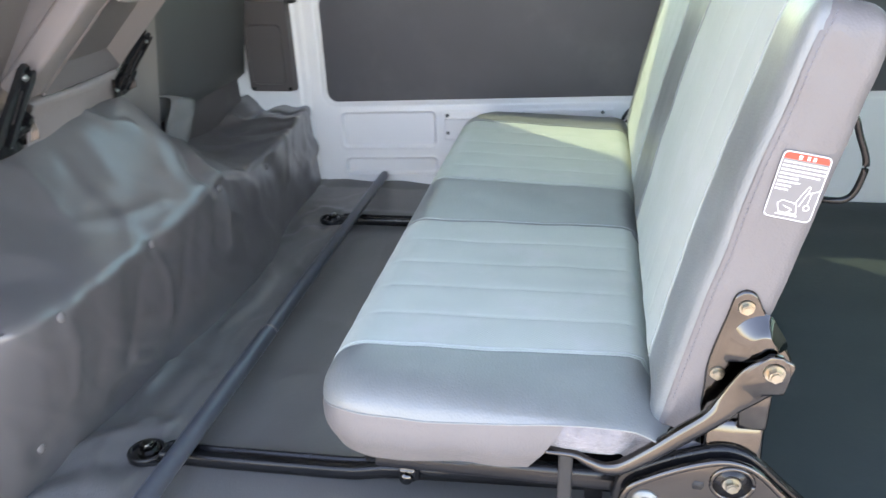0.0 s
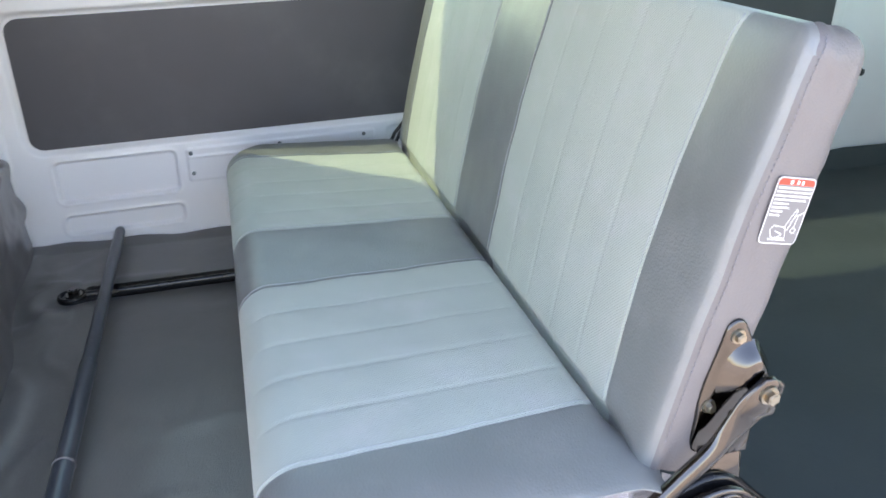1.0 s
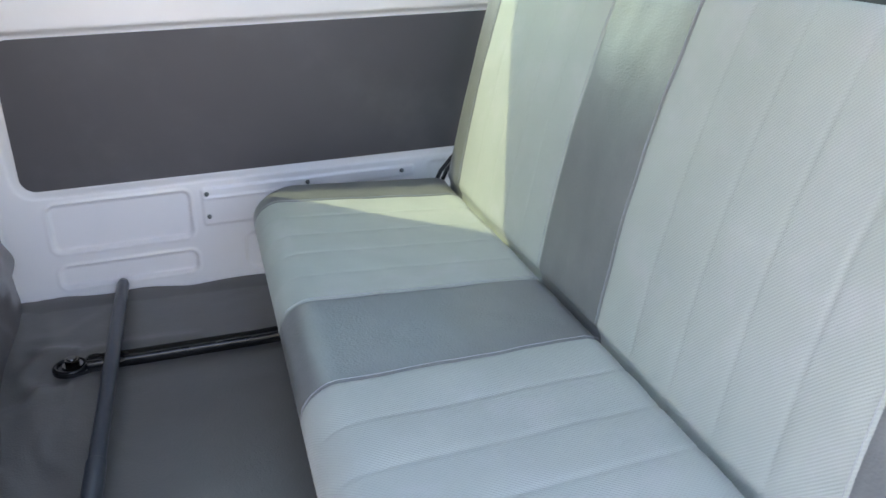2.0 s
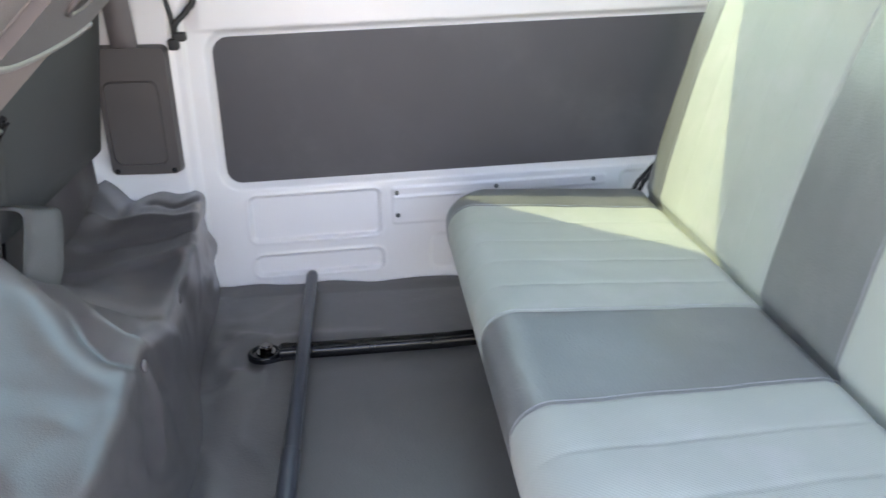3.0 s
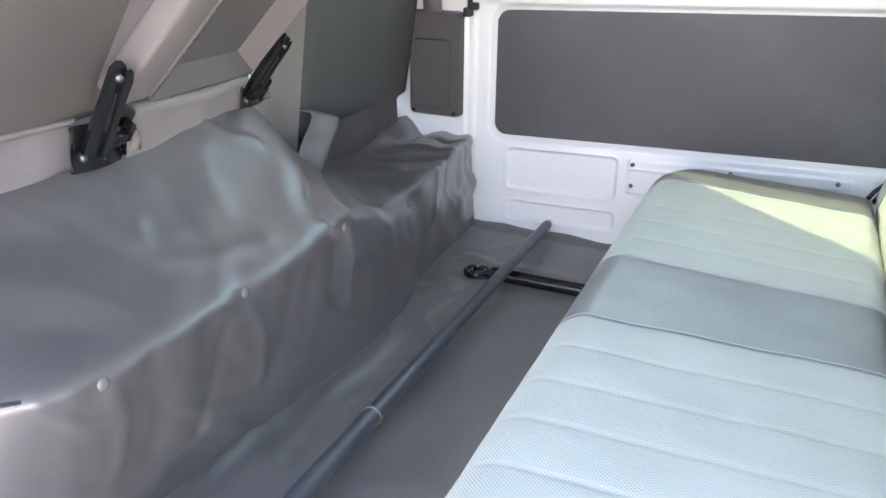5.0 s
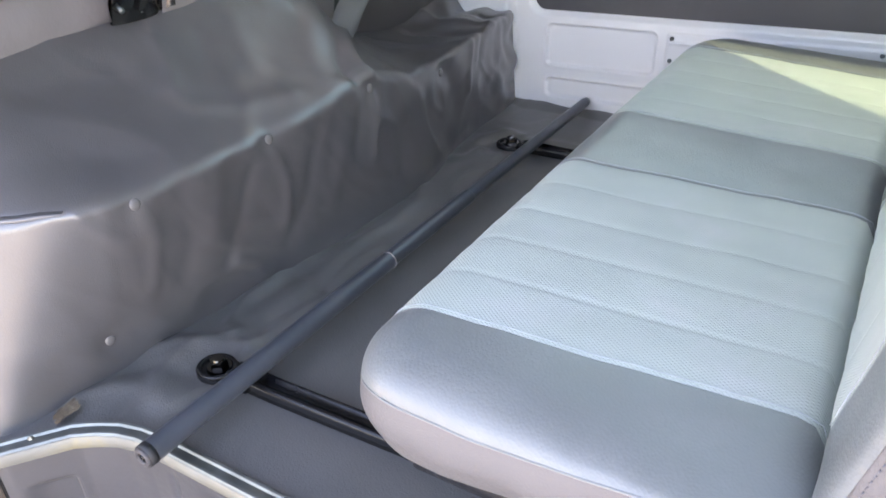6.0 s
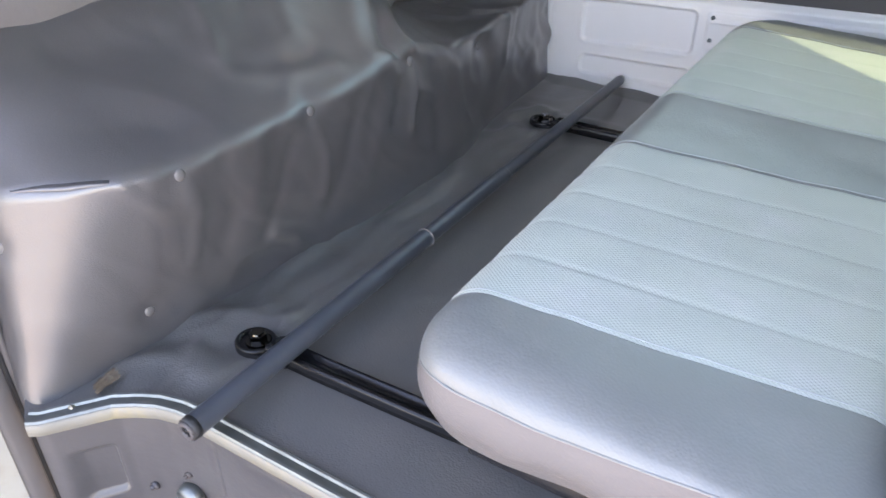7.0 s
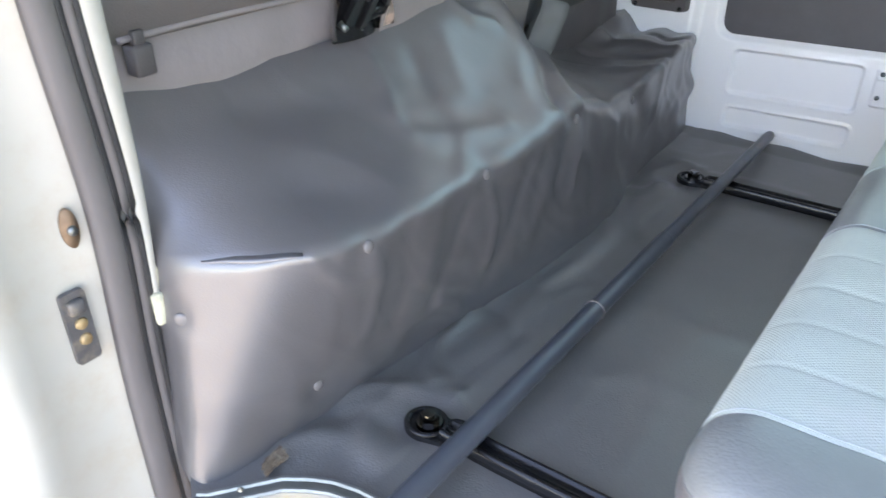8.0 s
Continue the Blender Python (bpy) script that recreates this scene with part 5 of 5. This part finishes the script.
# hinge plate, link bar and base on the seat's end
def pressed(outline, y, depth, inset, rim=3):
    """A pressed plate that faces the door: outline in x and z, rounded over at its rim."""
    cx = sum(p[0] for p in outline) / len(outline)
    cz = sum(p[1] for p in outline) / len(outline)
    rings = [[(x, y + 0.003, z) for x, z in outline]]
    for k in range(rim + 1):
        a = math.pi / 2 * k / rim
        row = []
        for x, z in outline:
            r = math.hypot(x - cx, z - cz)
            f = 1 - inset * (1 - math.cos(a)) / max(r, 1e-6)
            row.append((cx + (x - cx) * f, y - depth * math.sin(a), cz + (z - cz) * f))
        rings.append(row)
    n = len(outline)
    verts, faces = grid([r + r[:1] for r in rings])
    m = n + 1
    faces.append(tuple(range((len(rings) - 1) * m, (len(rings) - 1) * m + n)))
    return verts, faces


def soft(points, steps=4):
    return [(p.x, p.y) for p in smooth_path([(a, b, 0) for a, b in points], steps, True)]


recliner_plate = part("recliner_plate", pressed(soft(((0.776, 0.262), (0.775, 0.300), (0.775, 0.325), (0.781, 0.358), (0.788, 0.387), (0.792, 0.407), (0.798, 0.415), (0.806, 0.417), (0.814, 0.412), (0.824, 0.393), (0.834, 0.379), (0.845, 0.359), (0.856, 0.341), (0.859, 0.328), (0.855, 0.308), (0.840, 0.292), (0.832, 0.265), (0.80, 0.258)), 3), 0.0915, 0.0045, 0.0035), BLACK_STEEL, bench, "glossy black pressed recliner plate")
boss = soft(((0.791, 0.332), (0.791, 0.350), (0.794, 0.368), (0.802, 0.382), (0.814, 0.390), (0.828, 0.391), (0.838, 0.378), (0.850, 0.356), (0.840, 0.345), (0.815, 0.334)), 3)
rings = []
for k in range(9):
    a = k / 8
    shrink = 0.58 * a ** 0.85
    rings.append([(0.828 + (x - 0.828) * (1 - shrink), 0.0880 - 0.015 * (0.4 * a + 0.6 * math.sin(a * math.pi / 2)), 0.358 + (z - 0.358) * (1 - shrink)) for x, z in boss + boss[:1]])
verts, faces = grid(rings)
nb = len(boss) + 1
faces.append(tuple(range(8 * nb, 8 * nb + nb - 1)))
part("recliner_boss", (verts, faces), BLACK_STEEL, recliner_plate, "raised glossy boss")
hexbolt("bolt", (0.805, 0.0868, 0.399), (0, -1, 0), 0.0115, recliner_plate)
hexbolt("bolt", (0.786, 0.0868, 0.319), (0, -1, 0), 0.0110, recliner_plate)

# link bar: round below, beaten flat where it meets the pivot
LINK = ((0.850, 0.066, 0.334, 0.012, 0.0024), (0.846, 0.066, 0.335, 0.0185, 0.0024), (0.836, 0.066, 0.334, 0.0215, 0.0024), (0.824, 0.066, 0.327, 0.0215, 0.0024), (0.812, 0.066, 0.313, 0.0185, 0.0028),
        (0.799, 0.066, 0.297, 0.0145, 0.0050), (0.784, 0.065, 0.278, 0.0115, 0.0080), (0.754, 0.064, 0.251, 0.0105, 0.0085), (0.726, 0.063, 0.226, 0.0095, 0.0085), (0.704, 0.063, 0.207, 0.0090, 0.0080),
        (0.690, 0.063, 0.199, 0.0085, 0.0070), (0.674, 0.063, 0.198, 0.0070, 0.0055), (0.656, 0.063, 0.206, 0.0050, 0.0050), (0.642, 0.064, 0.213, 0.0036, 0.0060), (0.612, 0.066, 0.213, 0.0030, 0.0065))
centre = smooth_path([q[:3] for q in LINK], 5)
size = smooth_path([(q[3], q[4], 0) for q in LINK], 5)
rows = []
for i, c in enumerate(centre):
    d = centre[min(i + 1, len(centre) - 1)] - centre[max(i - 1, 0)]
    d.y = 0
    d.normalize()
    across = Vector((-d.z, 0, d.x))
    h, w = size[i].x, size[i].y
    flat = sm(0.006, 0.003, w) * sm(0.010, 0.016, h)
    ring = []
    for k in range(17):
        a = 2 * math.pi * k / 16
        ca, sa = math.cos(a), math.sin(a)
        e = 1.0 - 0.45 * flat
        ring.append(c + across * h * math.copysign(abs(ca) ** e, ca) + Vector((0, -w * math.copysign(abs(sa) ** (0.75 - 0.3 * flat), sa), 0)))
    rows.append(ring)
verts, faces = grid(rows)
faces += [tuple(range(16)), tuple(range((len(rows) - 1) * 17, (len(rows) - 1) * 17 + 16))]
link_bar = part("link_bar", (verts, faces), BLACK_STEEL, bench, "bent glossy black link bar flattened at its pivot")
part("pivot_plate", pressed([(0.812, 0.300), (0.805, 0.322), (0.811, 0.341), (0.830, 0.358), (0.842, 0.357), (0.850, 0.347), (0.852, 0.332), (0.848, 0.313), (0.829, 0.310)], 0.0665, 0.0032, 0.0015), BLACK_STEEL, link_bar)
bm = bmesh.new()
cyl(bm, (0.835, 0.088, 0.339), (0.835, 0.066, 0.339), 0.010, n=20)
part("pivot_spacer", bm, BLACK_STEEL, bench)
hexbolt("pivot_bolt", (0.835, 0.0630, 0.340), (0, -1, 0), 0.0150, link_bar)
bm = bmesh.new()
box(bm, (0.783, 0.082, 0.205), (0.845, 0.130, 0.256), 0.007, 3)
for v in bm.verts:
    v.co.y += 0.010 * sm(0.232, 0.256, v.co.z)
part("hinge_post", bm, BLACK_STEEL, bench)
bm = bmesh.new()
box(bm, (0.813, 0.084, 0.250), (0.844, 0.124, 0.306), 0.003, 2)
part("hinge_arm", bm, BLACK_STEEL, bench)
base = soft(((0.700, 0.120), (0.698, 0.150), (0.706, 0.174), (0.727, 0.190), (0.759, 0.208), (0.796, 0.222), (0.820, 0.221), (0.840, 0.210), (0.866, 0.184), (0.900, 0.150), (0.925, 0.110), (0.915, 0.035), (0.740, 0.030)), 4)
base_plate = part("base_plate", pressed(base, 0.066, 0.004, 0.006), BLACK_STEEL, bench, "glossy black pressed base plate")
part("base_flange", pressed([(0.815 + (x - 0.815) * 1.07, 0.120 + (z - 0.120) * 1.045) for x, z in base], 0.084, 0.006, 0.007), BLACK, bench)
part("base_rim", tube(smooth_path([(x, 0.064, z) for x, z in ((0.698, 0.150), (0.706, 0.172), (0.727, 0.188), (0.759, 0.206), (0.796, 0.220), (0.820, 0.219), (0.840, 0.208), (0.866, 0.182), (0.900, 0.148))], 5), 0.0042, 10), BLACK_STEEL, bench)
ring = [(0.813 + 0.022 * math.cos(k * math.pi / 14), 0.0615, 0.194 + 0.021 * math.sin(k * math.pi / 14)) for k in range(29)]
part("recess_rim", tube(ring, 0.0026, 8), BLACK_STEEL, base_plate)
bm = bmesh.new()
cyl(bm, (0.813, 0.0640, 0.194), (0.813, 0.0610, 0.194), 0.020, 0.020, 28)
part("recess", bm, BLACK, base_plate)
hexbolt("bolt", (0.812, 0.0610, 0.195), (0, -1, 0), 0.0145, base_plate)
bm = bmesh.new()
cyl(bm, (0.724, 0.064, 0.158), (0.724, 0.0590, 0.158), 0.016, 0.0135, 24)
cyl(bm, (0.724, 0.0592, 0.158), (0.724, 0.0570, 0.158), 0.007, 0.006, 20)
part("cap", bm, GALV, base_plate)
bm = plate([(0.778 + a, 0.0616, 0.187 + b) for a, b in ((-0.005, -0.005), (0.004, -0.006), (0.007, -0.001), (0.006, 0.005), (-0.004, 0.006), (-0.006, 0.001))], 0.001)
part("slot", bm, RUBBER, base_plate)


def rail(y, rise, name="floor_rail"):
    """A floor rail of the bench: pressed channel, eye with its bolt at the free end, two upright legs."""
    z0 = 0.003
    path = [(x, y + 0.004 + 0.035 * max(0.0, x - 0.09), 0.012 + rise * (z - 0.012)) for x, z in ((0.02, 0.012), (0.0206, 0.012), (0.03, 0.012), (0.10, 0.012), (0.30, 0.012), (0.33, 0.013), (0.37, 0.021), (0.39, 0.022), (0.52, 0.026), (0.70, 0.030), (0.90, 0.034), (0.9194, 0.034), (0.92, 0.034))]
    prof = [(-0.018, -0.010), (-0.018, 0.003), (-0.0155, 0.0055), (-0.012, 0.004), (-0.010, 0.0005), (0.004, 0.0005), (0.0065, 0.006), (0.0095, 0.009), (0.0135, 0.0085), (0.0162, 0.005), (0.0168, -0.010)]
    part(name, sweep(path, prof), BLACK, bench)
    lobe = [(-0.008 + 0.031 * math.cos(radians(a)), y + 0.028 * math.sin(radians(a))) for a in range(60, 311, 12)]
    ear = [(0.030 + 0.019 * math.cos(radians(a)), y + 0.015 + 0.016 * math.sin(radians(a))) for a in range(-30, 161, 15)]
    eye = plate([(a, b, 0.003) for a, b in lobe + [(0.03, y - 0.018), (0.06, y - 0.016), (0.06, y + 0.012)] + ear], 0.007, "z")
    part("rail_eye", eye, BLACK, bench, smooth=False)
    ring = [(-0.008 + 0.026 * math.cos(k * math.pi / 16), y + 0.024 * math.sin(k * math.pi / 16), 0.011) for k in range(33)]
    part("eye_rim", tube(ring, 0.0038, 10), BLACK, bench)
    ring = [(0.030 + 0.012 * math.cos(k * math.pi / 10), y + 0.015 + 0.010 * math.sin(k * math.pi / 10), 0.012) for k in range(21)]
    part("eye_rim", tube(ring, 0.0036, 8), BLACK, bench)
    hexbolt("anchor_bolt", (-0.005, y + 0.002, 0.009), (0, 0, 1), 0.026, bench, BLACK_STEEL, "dark shiny anchor bolt")
    for x in (0.405, 0.66):
        bm = bmesh.new()
        box(bm, (x, y - 0.012, 0.02), (x + 0.024, y + 0.012, 0.15), 0.003)
        part("leg", bm, BLACK, bench)
    bm = bmesh.new()
    box(bm, (0.40, y - 0.018, 0.022), (0.424, y - 0.012, 0.044), 0.004)
    cyl(bm, (0.412, y - 0.024, 0.032), (0.412, y - 0.012, 0.032), 0.009, n=16)
    part("stop_pin", bm, BLACK_STEEL, bench)


rail(0.208, 1.0)
rail(1.113, 0.25)
bm = bmesh.new()
box(bm, (0.40, 0.09, 0.138), (0.80, 1.19, 0.158), 0.004)
part("seat_frame", bm, BLACK, bench)
bm = bmesh.new()
cyl(bm, (0.39, 0.10, 0.150), (0.79, 0.10, 0.158), 0.010, n=14)
part("side_tube", bm, BLACK, bench)
bm = bmesh.new()
box(bm, (0.626, 0.088, 0.02), (0.643, 0.104, 0.205), 0.003)
part("strut", bm, RUBBER, bench)
# wire loop at the back
part("grab_loop", tube(smooth_path([(0.868, 0.16, 0.590), (0.886, 0.15, 0.580), (0.896, 0.15, 0.558), (0.9065, 0.15, 0.532), (0.905, 0.15, 0.512), (0.901, 0.15, 0.499), (0.895, 0.15, 0.493), (0.884, 0.15, 0.491), (0.858, 0.16, 0.490)], 6), 0.0034, 10), BLACK, bench, "black wire grab loop")
# belt ends at the far back corner
for dx in (0.0, 0.013):
    part("belt_end", sweep([(0.715 + dx, 1.275, 0.235), (0.727 + dx, 1.28, 0.257), (0.760 + dx, 1.285, 0.292), (0.80 + dx, 1.29, 0.33)], [(0.004, 0), (0.004, 0.003), (-0.004, 0.003), (-0.004, 0)], up=(0, -1, 0)), RUBBER, bench, "black belt end")

# ---- pole on the floor ----
pole = thing("telescopic_pole", "blue-grey coated telescopic pole lying across the floor", "pole", at=(0.067, 0.7, 0.03))


def pole_at(y):
    return (0.0660 + 0.0015 * (y - 0.7), y, 0.0372)


def pole_tube(y0, y1, r):
    ys = [y0, y0 + 0.0006, y0 + 0.0012] + list(np.linspace(y0 + 0.004, y1 - 0.004, 12)) + [y1 - 0.0012, y1 - 0.0006, y1]
    return tube([pole_at(y) for y in ys], r, 28)


part("outer_tube", pole_tube(0.030, 0.526, 0.0152), ROD, pole)
part("middle_tube", pole_tube(0.522, 0.790, 0.0142), ROD, pole)
part("inner_tube", pole_tube(0.788, 1.368, 0.0122), ROD, pole)
ring = [(0.0658 + 0.0156 * math.cos(k * math.pi / 14), 0.525, 0.0372 + 0.0152 * math.sin(k * math.pi / 14)) for k in range(29)]
part("collar", tube(ring, 0.0014, 8), TRAY_PALE, pole, "thin pale collar ring")
bm = bmesh.new()
cyl(bm, pole_at(1.366), pole_at(1.381), 0.0118, 0.010, 20)
part("tip", bm, GALV, pole, "worn bare metal tip")
bm = bmesh.new()
cyl(bm, pole_at(0.026), pole_at(0.036), 0.0150, 0.0156, 28)
part("end_cap", bm, RUBBER, pole, "black rubber end cap")
ring = [(0.0650 + 0.0098 * math.cos(k * math.pi / 14), 0.0255, 0.0372 + 0.0098 * math.sin(k * math.pi / 14)) for k in range(29)]
part("end_ring", tube(ring, 0.0035, 8), PLASTIC, pole, "worn plastic end ring")
bm = bmesh.new()
cyl(bm, pole_at(0.0235), pole_at(0.0275), 0.0045, n=16)
part("end_hole", bm, BLACK, pole)

# ---- scrap of tape on the mat ----
rows = []
for i in range(9):
    row = []
    for k in range(7):
        u, v = i / 8, k / 6
        x = (-0.126 + 0.021 * u) * (1 - v) + (-0.129 + 0.023 * u) * v + 0.002 * noise.noise((k * 1.3, 0, 5)) * (1 if i in (0, 8) else 0)
        y = (0.031 - 0.008 * u) * (1 - v) + (0.066 - 0.005 * u) * v + 0.004 * noise.noise((i * 1.1, 2, 5)) * (1 if k in (0, 6) else 0)
        row.append((x, y, 0.0075 + 0.006 * abs(noise.noise((i * 0.7, k * 0.7, 9))) + 0.003 * v))
    rows.append(row)
tagged(part("tape_scrap", grid(rows), TAPE), "torn scrap of brown tape stuck to the mat", "tape")
